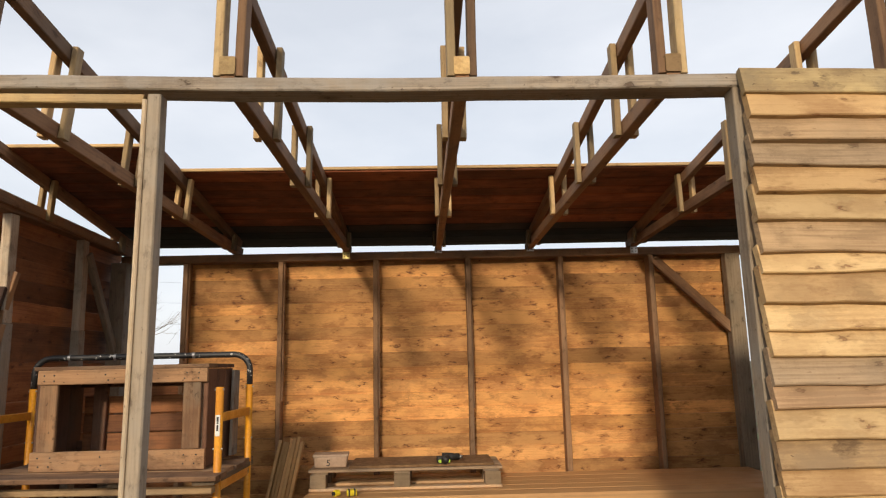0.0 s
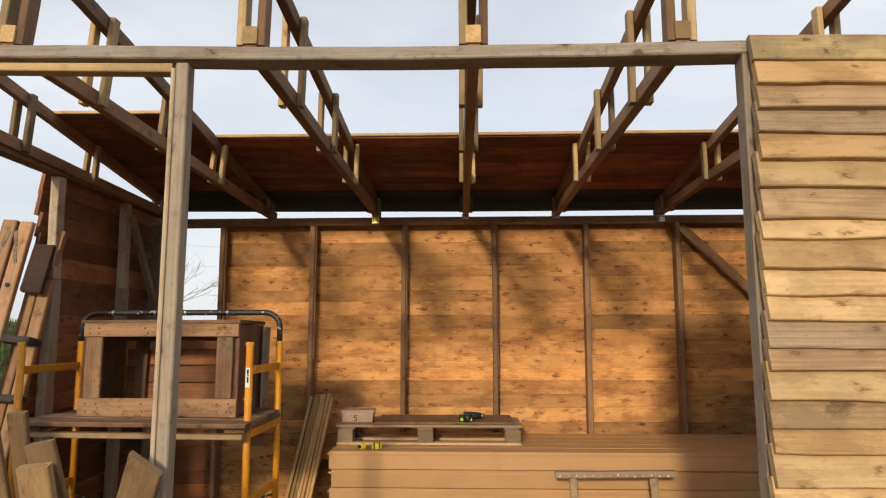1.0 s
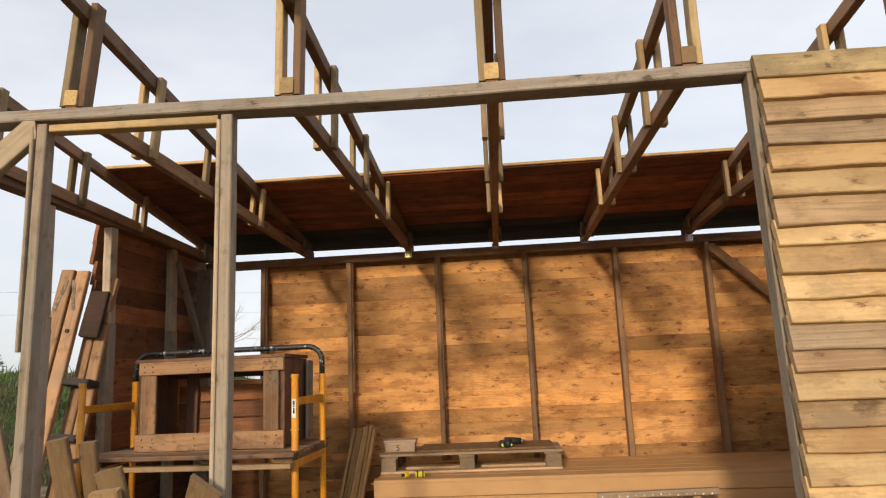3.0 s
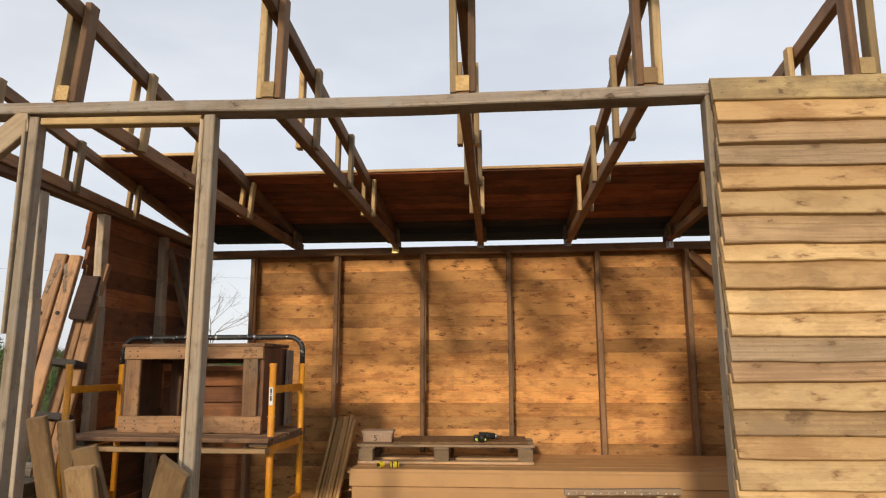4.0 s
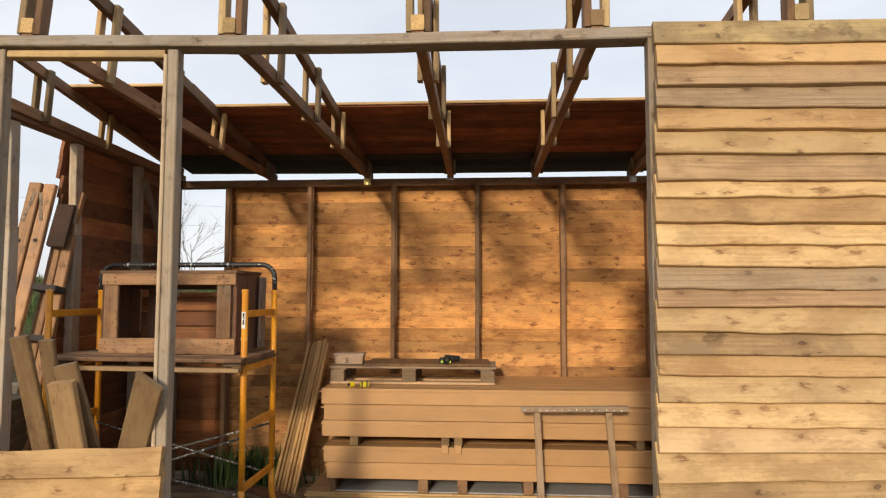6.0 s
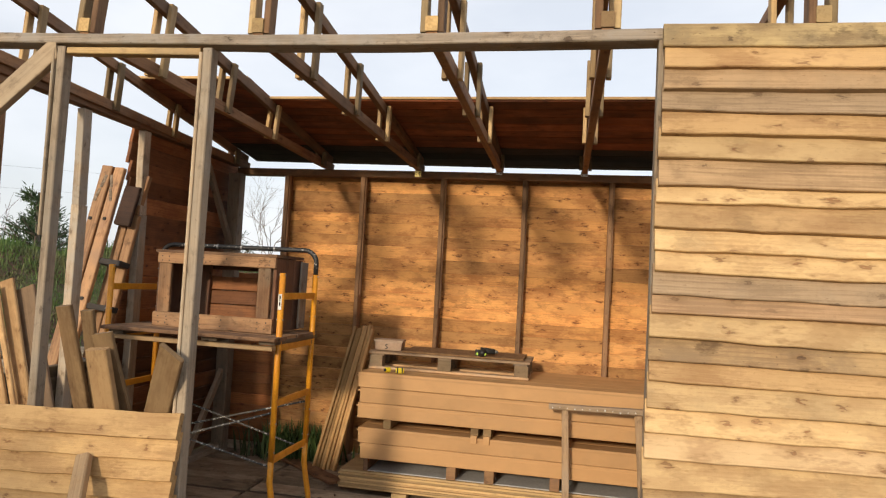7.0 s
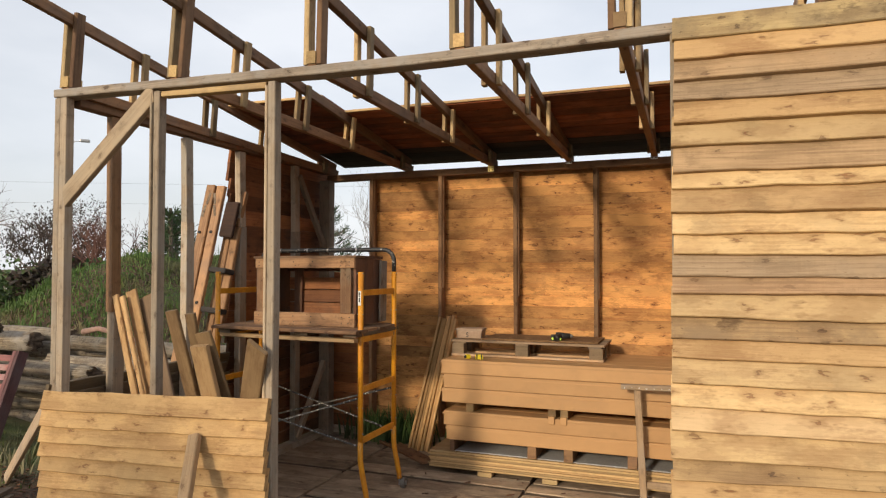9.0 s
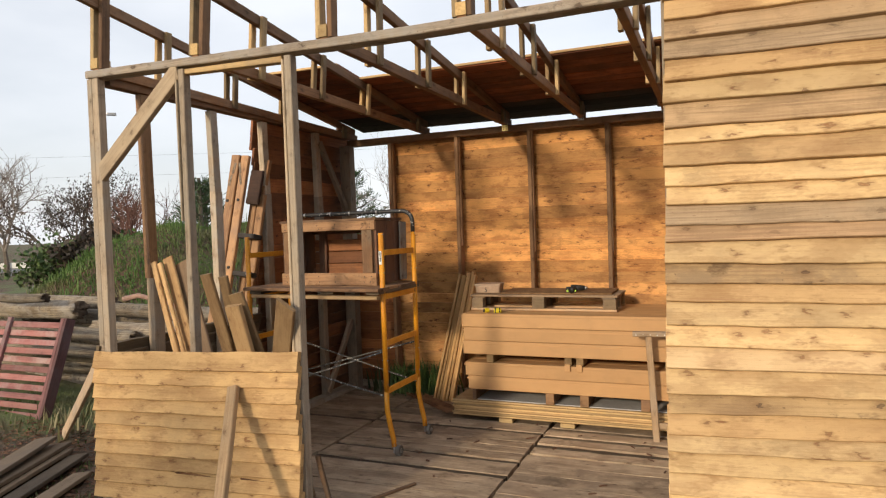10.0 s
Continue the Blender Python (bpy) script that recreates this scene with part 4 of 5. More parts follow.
def make_stacks():
    sheets = thing("plywood_stack", "stack of thin tan plywood sheets lying on floor runners", "sheet stack", (0.6, 4.2, 0))
    z = 0.034
    for i in range(8):
        block("sheet", ((SX0 + SX1) / 2 - 0.06 + RNG.uniform(-0.012, 0.012), SY + 0.38 + RNG.uniform(-0.006, 0.006), z + 0.0065), (SX1 - SX0 + 0.1, 0.7, 0.013), M_SHEET, sheets, 0.002, (0, 0, RNG.uniform(-0.15, 0.15)), "", shade(0.85, 1.1))
        z += 0.0145
    for x in (SX0 + 0.3, 0.1, 1.1):
        block("runner", (x, SY + 0.3, 0.017), (0.1, 0.56, 0.03), M_BATTEN, sheets, 0.003)
    cem = thing("cement_board", "pale grey cement board lying on the plywood", "board", (0.6, 4.2, z))
    block("sheet", ((SX0 + SX1) / 2 + 0.02, SY + 0.385, z + 0.0045), (SX1 - SX0 - 0.12, 0.68, 0.008), M_CEMENT, cem, 0.002)
    zt = z + 0.009
    for x in (SX0 + 0.06, 0.0 - 0.02, 0.22, 0.62, 1.2):
        sp = thing("spacer_block", "rough timber spacer under the lower board bundle", "spacer", (x, SY + 0.3, zt), "spacers")
        block("block", (x, SY + 0.31, zt + 0.04), (0.06 if x > SX0 + 0.1 else 0.03, 0.6, 0.079), M_LADDER, sp, 0.004, (0, 0, RNG.uniform(-3, 3)), "", shade(0.6, 0.9))
    zt += 0.08

    def bundle(z, layers, h, label, x0):
        b = thing("board_bundle", label, "board stack", ((SX0 + SX1) / 2, SY + 0.3, z), "board bundles")
        for j in range(layers):
            for c in range(5):
                y = SY + 0.07 + c * 0.143
                xs = x0 + RNG.uniform(-0.014, 0.014)
                k = RNG.uniform(0.95, 1.04)
                yo = RNG.uniform(-0.003, 0.003)
                core = board("cladding_board", (xs, y + yo, z + h * (j + 0.5)), (SX1, y + yo, z + h * (j + 0.5)), 0.14, h - 0.0022, M_DECK, b, (0, 1, 0), "", (k, k, k), 2, 0.003, 0.0006)
                if c == 0:
                    board("tongue", (xs - 0.012 + RNG.uniform(-0.008, 0.008), y + yo, z + h * (j + 0.5) + h * 0.3), (SX1, y + yo, z + h * (j + 0.5) + h * 0.3), 0.1412, 0.01, M_DECK, b, (0, 1, 0), "", (k * 0.99, k * 0.99, k * 0.99), 2, 0.001, 0.0004)
        return z + layers * h

    z1 = bundle(zt, 2, 0.099, "lower bundle of smooth tan cladding boards", SX0 + 0.02)
    for x in (SX0 + 0.2, 0.12, 0.2, 1.3):
        sp = thing("spacer_block", "short timber spacer between the board bundles", "spacer", (x, SY + 0.3, z1), "spacers")
        block("block", (x, SY + 0.3, z1 + 0.029), (0.05, 0.58, 0.057), M_BATTEN, sp, 0.003, (0, 0, 0), "", (0.7, 0.65, 0.6))
        if 0 < x < 0.5:
            block("tab", (x, SY - 0.006, z1 - 0.008), (0.04, 0.02, 0.05), M_DECK, sp, 0.003)
    z2 = bundle(z1 + 0.058, 3, 0.0985, "upper bundle of smooth tan cladding boards", SX0)
    return z2


def make_pallet(z):
    pl = thing("pallet", "grey timber pallet lying on the board bundle", "pallet", (-0.13, 4.18, z))
    y0, y1, x0, x1 = 4.0, 4.42, -0.65, 0.43
    for y in (y0 + 0.03, (y0 + y1) / 2, y1 - 0.03):
        board("bottom_board", (x0, y, z + 0.009), (x1, y, z + 0.009), 0.07, 0.016, M_PALLET, pl, (0, 1, 0), "", (1.7, 1.55, 1.4))
        for x in (x0 + 0.05, -0.13, x1 - 0.05):
            block("block", (x, y, z + 0.0535), (0.09, 0.07, 0.073), M_PALLET, pl, 0.004, (0, 0, RNG.uniform(-2, 2)), "", shade(0.75, 0.95))
    for x in (x0 + 0.06, -0.13, x1 - 0.06):
        board("stringer", (x, y0, z + 0.095), (x, y1, z + 0.095), 0.09, 0.01, M_PALLET, pl, (1, 0, 0))
    for i in range(4):
        y = y0 + 0.045 + i * 0.103
        board("top_board", (x0 - 0.005, y, z + 0.1085), (x1 + 0.005, y, z + 0.1085), 0.09, 0.016, M_PALLET, pl, (0, 1, 0), "", shade(0.95, 1.15))
    mt = thing("fibre_board", "brown rough fibre board lying on the pallet", "board", (-0.1, 4.2, z + 0.117))
    block("sheet", (-0.02, 4.2, z + 0.1245), (0.82, 0.36, 0.014), M_MAT, mt, 0.003, (0, 0, 0.6))
    bx = thing("plastic_box", "small clear plastic storage box with a lid and the digit 5", "box", (-0.55, 4.14, z + 0.117))
    zb = z + 0.1175
    bm = block_bm(0.195, 0.13, 0.06, 0.008, 2)
    for v in bm.verts:
        k = 0.93 + 0.07 * (v.co.z / 0.06 + 0.5)
        v.co.x *= k
        v.co.y *= k
    part("body", bm, M_BOX, bx, "", pose(-0.545, 4.13, zb + 0.031, 0, 0, 4))
    part("lid", block_bm(0.203, 0.138, 0.014, 0.004), M_LID, bx, "", pose(-0.545, 4.13, zb + 0.067, 0, 0, 4))
    cu = bpy.data.curves.new("digit", "FONT")
    cu.body, cu.size, cu.extrude, cu.align_x = "5", 0.05, 0.0004, "CENTER"
    cu.materials.append(M_INK)
    digit = new("digit", cu)
    hang(digit, bx, pose(-0.552, 4.0625, zb + 0.012, 90, 0, 4))
    tl = thing("cordless_tool", "black power tool with lime green trim lying on the fibre board", "power tool", (0.18, 4.07, z + 0.132))
    zt = z + 0.132
    part("motor_housing", tube_bm([(0.10, 4.06, zt + 0.03), (0.14, 4.065, zt + 0.032), (0.195, 4.075, zt + 0.03)], 0.026, 14, 0.018), M_TOOL, tl, "", None, None, True)
    part("chuck", tube_bm([(0.195, 4.075, zt + 0.03), (0.215, 4.08, zt + 0.028)], 0.014, 12, 0.009), M_STEEL, tl, "", None, None, True)
    part("grip", tube_bm([(0.13, 4.06, zt + 0.03), (0.115, 4.01, zt + 0.022), (0.11, 4.0, zt + 0.02)], 0.019, 10, 0.022), M_TOOL, tl, "", None, None, True)
    part("battery", block_bm(0.065, 0.045, 0.04, 0.008), M_TOOL, tl, "", pose(0.1, 4.04, zt + 0.021, 0, 0, 12))
    for x, y in ((0.085, 4.028), (0.135, 4.032)):
        part("trim_ring", tube_bm([(x, y - 0.015, zt + 0.015), (x, y - 0.009, zt + 0.015)], 0.009, 14), M_LIME, tl, "lime green trim")
    tp = thing("tape_measure", "yellow and black tape measure on the board bundle", "tape measure", (-0.395, 3.86, z))
    part("case", block_bm(0.055, 0.03, 0.034, 0.007, 3), M_TAPE, tp, "", pose(-0.395, 3.86, z + 0.018, 0, 0, 15))
    for dx in (-0.015, 0.015):
        part("grip_band", block_bm(0.011, 0.032, 0.036, 0.005, 2), M_TOOL, tp, "", pose(-0.395 + dx, 3.86 + dx * 0.27, z + 0.019, 0, 0, 15))
    rl = thing("chalk_reel", "small yellow and black reel beside the tape measure", "reel", (-0.475, 3.85, z))
    part("case", tube_bm([(-0.485, 3.84, z + 0.018), (-0.465, 3.86, z + 0.018)], 0.017, 14), M_TAPE, rl)
    part("knob", tube_bm([(-0.493, 3.832, z + 0.018), (-0.485, 3.84, z + 0.018)], 0.01, 10), M_TOOL, rl)


def make_leaning_strips():
    n = 7
    for i in range(n):
        st = thing("leaning_strip", "long thin tan timber strip leaning on the back wall", "strip", (-1.105 + 0.026 * i, 4.27, 0), "leaning strips")
        x0, x1 = -1.105 + 0.026 * i, -0.9 + 0.022 * i
        board("strip", (x0, 4.27 + 0.012 * (i % 3), 0.0), (x1, 4.43 + 0.02 * (i % 2), 1.035 + RNG.uniform(-0.02, 0.02)), 0.02, 0.045, M_SHEET, st, (1, 0, 0), "", (lambda k: (k * 1.12, k, k * 0.85))(RNG.uniform(0.75, 1.35)))


def make_sawhorse():
    sh = thing("sawhorse", "thin grey paint-spattered timber trestle in front of the bundles", "trestle", (0.85, 3.7, 0))
    board("top_bar", (0.578, 3.66, 0.70), (1.2, 3.66, 0.71), 0.03, 0.045, M_PALLET, sh, (0, 0, 1), "", (1.3, 1.3, 1.3))
    for x0, x1 in ((0.672, 0.703), (1.09, 1.145)):
        board("leg", (x0, 3.67, 0.685), (x1, 3.71, 0.0), 0.04, 0.022, M_PALLET, sh, (1, 0, 0), "", (1.25, 1.22, 1.2))
    board("lower_rail", (0.72, 3.72, 0.1), (1.15, 3.72, 0.11), 0.04, 0.02, M_PALLET, sh, (0, 0, 1), "", (1.2, 1.2, 1.2))
    for i in range(14):
        x = 0.6 + i * 0.043
        part("paint_spot", tube_bm([(x, 3.638, 0.70 + RNG.uniform(-0.008, 0.01)), (x, 3.636, 0.70)], RNG.uniform(0.002, 0.005), 7), M_WHITE, sh)


def make_ladder():
    """A folded trestle ladder leaning on the outer end of the side boards."""
    la = thing("folding_ladder", "orange-brown folding wooden ladder with dark treads, leaning outside", "ladder", (-2.17, 2.85, -0.15))

    def at(x, k, back=0.0):
        return Vector((x, 2.83 + 0.45 * k + back, -0.15 + 2.16 * k))

    for x, x2, back, k1, w in ((-2.33, -2.2, 0.0, 1.0, 0.076), (-2.25, -2.112, 0.0, 0.995, 0.072), (-2.18, -2.078, 0.1, 0.86, 0.062), (-2.112, -2.01, 0.1, 0.86, 0.062)):
        c = 1.15 if back == 0 else 0.95
        board("rail", at(x, 0, back), at(x2, k1, back), w, 0.034, M_LADDER, la, (1, 0, 0), "", (c, c, c), 4, 0.005, 0.002)
    board("rail", at(-2.03, 0.86, 0.11), at(-2.0, 0.98, 0.11), 0.06, 0.034, M_LADDER, la, (1, 0, 0), "", (0.8, 0.75, 0.72), 3)
    for k in (0.29, 0.45, 0.595, 0.72):
        part("tread", block_bm(0.17, 0.1, 0.035, 0.008), M_TREAD, la, "dark rubber tread", Matrix.Translation(at(-2.06 + 0.13 * (k - 0.72), k, 0.045)) @ pose(0, 0, 0, -10, 5, 0))
    bm = block_bm(0.105, 0.03, 0.25, 0.012, 2)
    for v in bm.verts:
        v.co.x += 0.02 * noise.noise((v.co.x * 20, v.co.z * 14, 1.0))
        v.co.z += 0.03 * noise.noise((v.co.x * 24, v.co.z * 9, 5.0))
    part("cross_board", bm, M_CRATE_DARK, la, "dark burnt-looking cross board", Matrix.Translation(at(-2.035, 0.885, 0.03)) @ pose(0, 0, 0, -12, 4, 0), (0.3, 0.28, 0.27))
    for x, x2 in ((-2.213, 1), (-2.12, -1)):
        for k in (0.955, 0.915):
            p = at(x - 0.13 * (1 - k) + x2 * 0.02 * (k > 0.93), k, -0.0195)
            part("hinge_plate", block_bm(0.02, 0.003, 0.085, 0.001, 1), M_RUST, la, "zinc hinge plate", Matrix.Translation(p) @ pose(0, 0, 0, -12, 14 * x2, 0))
    for x in (-2.233, -2.133):
        for k in (0.62, 0.845):
            part("bolt", tube_bm([at(x - 0.13 * (0.845 - k), k, -0.026), at(x - 0.13 * (0.845 - k), k, -0.014)], 0.011, 8), M_TOOL, la)


def make_offcuts():
    """Boards leaning in the corner behind the low cladding."""
    spec = (
        ((-1.585, 2.2, 0.0), (-1.935, 2.2, 1.275), 0.04, 0.02, M_SIDING, 1.15),
        ((-1.53, 2.25, 0.0), (-1.865, 2.24, 1.3), 0.075, 0.018, M_SIDING, 0.8),
        ((-1.52, 2.2, 0.0), (-1.885, 2.2, 1.27), 0.03, 0.02, M_SIDING, 1.2),
        ((-1.45, 2.29, 0.0), (-1.80, 2.28, 1.27), 0.1, 0.02, M_PALLET, 0.7),
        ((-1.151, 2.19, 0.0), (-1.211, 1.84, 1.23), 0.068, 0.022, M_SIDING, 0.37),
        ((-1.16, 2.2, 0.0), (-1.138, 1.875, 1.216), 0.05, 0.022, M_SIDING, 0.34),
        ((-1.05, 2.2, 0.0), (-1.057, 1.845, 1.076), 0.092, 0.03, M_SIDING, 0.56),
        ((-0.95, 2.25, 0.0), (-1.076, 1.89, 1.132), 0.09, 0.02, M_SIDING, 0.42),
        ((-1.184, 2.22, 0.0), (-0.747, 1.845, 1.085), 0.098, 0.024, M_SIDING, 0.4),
    )
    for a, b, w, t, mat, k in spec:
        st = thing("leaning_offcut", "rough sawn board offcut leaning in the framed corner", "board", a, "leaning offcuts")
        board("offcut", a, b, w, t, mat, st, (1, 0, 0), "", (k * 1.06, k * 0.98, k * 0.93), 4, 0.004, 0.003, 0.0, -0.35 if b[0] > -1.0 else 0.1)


def make_prop():
    pr = thing("prop_stick", "rough timber prop leaning on the low cladding", "prop", (-0.64, 1.1, -0.16))
    board("stick", (-0.64, 1.1, -0.16), (-1.075, 1.845, 0.675), 0.055, 0.04, M_SIDING_GREY, pr, (1, 0, 0), "", (1.0, 0.92, 0.82), 5, 0.006, 0.004, 0.12)


make_scaffold()
make_crate()
TOP = make_stacks()
make_pallet(TOP)
make_leaning_strips()
make_sawhorse()
make_ladder()
make_offcuts()
make_prop()

# ---- outdoors ----
def log_bm(length, r, seed, n=22, seg=22):
    bm = bmesh.new()
    rings = []
    for i in range(seg + 1):
        x = length * i / seg
        k = r * (1.0 - 0.12 * i / seg)
        ring = []
        for j in range(n):
            a = j * math.tau / n
            d = 1.0 + 0.22 * noise.noise((x * 1.3 + seed, math.cos(a) * 1.2, math.sin(a) * 1.2 + seed)) + 0.13 * noise.noise((x * 3 + seed, math.cos(a) * 5, math.sin(a) * 5))
            xe = x + (0.12 * noise.noise((seed + j * 0.8, 3.0, i)) if i in (0, seg) else 0.0)
            ring.append(bm.verts.new((xe, math.cos(a) * k * d, math.sin(a) * k * d + 0.03 * noise.noise((x * 0.9, seed, 0)))))
        rings.append(ring)
    for a, b in zip(rings, rings[1:]):
        for i in range(n):
            bm.faces.new((a[i], a[(i + 1) % n], b[(i + 1) % n], b[i]))
    for ring, x in ((rings[0], 0.05), (rings[-1], length - 0.06)):
        c = bm.verts.new((x, 0, 0))
        for i in range(n):
            bm.faces.new((ring[i], ring[(i + 1) % n], c)).material_index = 1
    bmesh.ops.recalc_face_normals(bm, faces=bm.faces)
    return bm


def make_logs():
    spec = (
        (-7.6, -5.35, 4.1, 0.87, 0.055), (-7.5, -5.2, 4.2, 0.69, 0.105), (-7.4, -4.2, 4.3, 0.49, 0.085), (-7.0, -4.0, 4.15, 0.30, 0.1),
        (-7.2, -4.1, 4.25, 0.1, 0.105), (-7.0, -3.8, 4.15, -0.08, 0.1), (-5.05, -2.75, 4.5, 0.66, 0.075), (-5.0, -2.7, 4.3, 0.47, 0.11),
        (-4.3, -2.6, 4.1, 0.28, 0.09), (-4.2, -2.65, 4.3, 0.09, 0.1), (-4.1, -2.6, 4.15, -0.08, 0.1), (-6.8, -3.4, 4.75, 0.02, 0.12), (-6.8, -3.3, 4.7, 0.28, 0.12), (-6.7, -3.4, 4.75, 0.52, 0.11), (-6.9, -5.1, 4.55, 0.74, 0.08),
    )
    for i, (x0, x1, y, z, r) in enumerate(spec):
        me = bpy.data.meshes.new("log")
        bm = log_bm(x1 - x0, r, i * 3.7)
        bm.to_mesh(me)
        bm.free()
        me.materials.append(M_LOG)
        me.materials.append(M_LOGEND)
        me.shade_smooth()
        ob = new("log", me)
        ob.matrix_basis = pose(x0, y, z, 25 * i, RNG.uniform(-1.5, 1.5), RNG.uniform(-4, 4))
        k = RNG.uniform(0.7, 1.15)
        ob.color = (k, k, k, 1)
        tagged(ob, "grey weathered round log with a rotten end in a pile", "log", "log pile")
    pk = thing("red_branch", "peeled reddish crooked branch lying on the log pile", "branch", (-4.2, 4.4, 0.8))
    part("branch", tube_bm([(-4.62, 4.32, 0.8), (-4.4, 4.3, 0.84), (-4.15, 4.36, 0.78), (-3.95, 4.38, 0.72), (-3.75, 4.4, 0.7)], 0.03, 8, 0.012), M_TWIG, pk, "", None, (1.3, 0.95, 0.85), True)


def make_red_pallet():
    rp = thing("red_slatted_panel", "faded red slatted timber panel leaning on the log pile", "slatted panel", (-5.0, 3.0, -0.16))
    def at(x, k):
        return Vector((x, 3.3 + 0.3 * k, -0.19 + 0.855 * k))
    up = at(0, 1) - at(0, 0)
    for i in range(11):
        k = 0.04 + i * 0.092
        board("slat", at(-5.75, k), at(-4.52, k), 0.054, 0.018, M_REDPAINT, rp, up, "", shade(0.7, 1.05))
    nrm = Vector((0, -0.954, 0.299))
    for x, w in ((-5.7, 0.05), (-5.3, 0.05), (-4.56, 0.04)):
        board("stile", at(x, -0.01) + nrm * 0.026, at(x, 1.03) + nrm * 0.026, w, 0.03, M_REDPAINT, rp, (1, 0, 0), "", (0.75, 0.8, 0.85))
    board("stile", at(-4.51, -0.02), at(-4.51, 1.03), 0.1, 0.035, M_REDPAINT, rp, nrm, "dark weathered edge stile", (0.4, 0.42, 0.45))


def make_plank_pile():
    spec = (((-2.75, 0.9, -0.13), (-3.55, 2.72, -0.125), 0.13, 0.5), ((-2.62, 0.95, -0.125), (-3.36, 2.62, -0.12), 0.12, 0.75), ((-2.45, 1.0, -0.13), (-3.16, 2.6, -0.125), 0.1, 0.45), ((-2.72, 1.0, -0.1), (-3.45, 2.66, -0.095), 0.14, 0.8), ((-2.3, 1.1, -0.13), (-2.82, 2.35, -0.13), 0.1, 0.95), ((-2.74, 1.1, -0.06), (-3.5, 2.6, -0.035), 0.12, 0.65))
    for a, b, w, k in spec:
        st = thing("ground_plank", "old grey board lying on the earth beside the shed", "board", a, "boards on the ground")
        board("plank", a, b, 1.3 * w, 0.028, M_PALLET, st, (0.9, 0.38, 0.1), "", (0.8 * k, 0.78 * k, 0.75 * k), 4, 0.004, 0.004)
    wb = thing("pale_plank", "pale grey plank leaning from the ground to the side framing", "board", (-3.8, 2.95, -0.16))
    board("plank", (-3.83, 2.98, -0.16), (-2.1, 2.0, 0.82), 0.1, 0.024, M_PALLET, wb, Vector((1.73, -0.98, 0.98)).cross(Vector((-0.1, -1, 0.3))), "", (1.9, 1.95, 2.0), 4)


def grass_patch(name, label, mat, spots, seed):
    """Many thin bent blades as one mesh; spots: x, y, z, height, lean."""
    rng = random.Random(seed)
    verts, faces = [], []
    for x, y, z, h in spots:
        a = rng.uniform(0, math.tau)
        w = rng.uniform(0.004, 0.01) * (1 + h)
        lx, ly = math.cos(a) * h * rng.uniform(0.1, 0.6), math.sin(a) * h * rng.uniform(0.1, 0.6)
        px, py = -math.sin(a) * w, math.cos(a) * w
        i = len(verts)
        verts += [(x - px, y - py, z), (x + px, y + py, z), (x + lx * 0.4 + px * 0.7, y + ly * 0.4 + py * 0.7, z + h * 0.6), (x + lx * 0.4 - px * 0.7, y + ly * 0.4 - py * 0.7, z + h * 0.6), (x + lx, y + ly, z + h)]
        faces += [(i, i + 1, i + 2, i + 3), (i + 3, i + 2, i + 4)]
    me = bpy.data.meshes.new(name)
    me.from_pydata(verts, [], faces)
    me.materials.append(mat)
    return tagged(new(name, me), label, "grass", kind="stuff")


def leaf_material(name, a, b, c):
    g = Graph(name, 0.7)
    geo = g.nt.nodes.new("ShaderNodeNewGeometry").outputs["Random Per Island"]
    p = g.nt.nodes.new("ShaderNodeTexCoord").outputs["Object"]
    col = g.mix(geo, a, b)
    col = g.mix(g.ramp(g.noise(p, 0.9, 4.0), 0.45, 0.65), col, c)
    m = g.done(col)
    return m


M_BANK = leaf_material("bank_grass", (0.045, 0.1, 0.016), (0.1, 0.165, 0.03), (0.13, 0.125, 0.05))
M_DRY = leaf_material("dry_grass", (0.22, 0.19, 0.1), (0.12, 0.11, 0.05), (0.1, 0.14, 0.04))
M_PINEN = leaf_material("pine_tufts", (0.02, 0.05, 0.015), (0.05, 0.085, 0.025), (0.03, 0.06, 0.02))
M_DARKLEAF = leaf_material("dark_red_foliage", (0.035, 0.019, 0.014), (0.085, 0.048, 0.033), (0.035, 0.028, 0.018))
M_BUSH = leaf_material("bush_leaves", (0.03, 0.07, 0.015), (0.08, 0.13, 0.03), (0.05, 0.06, 0.02))


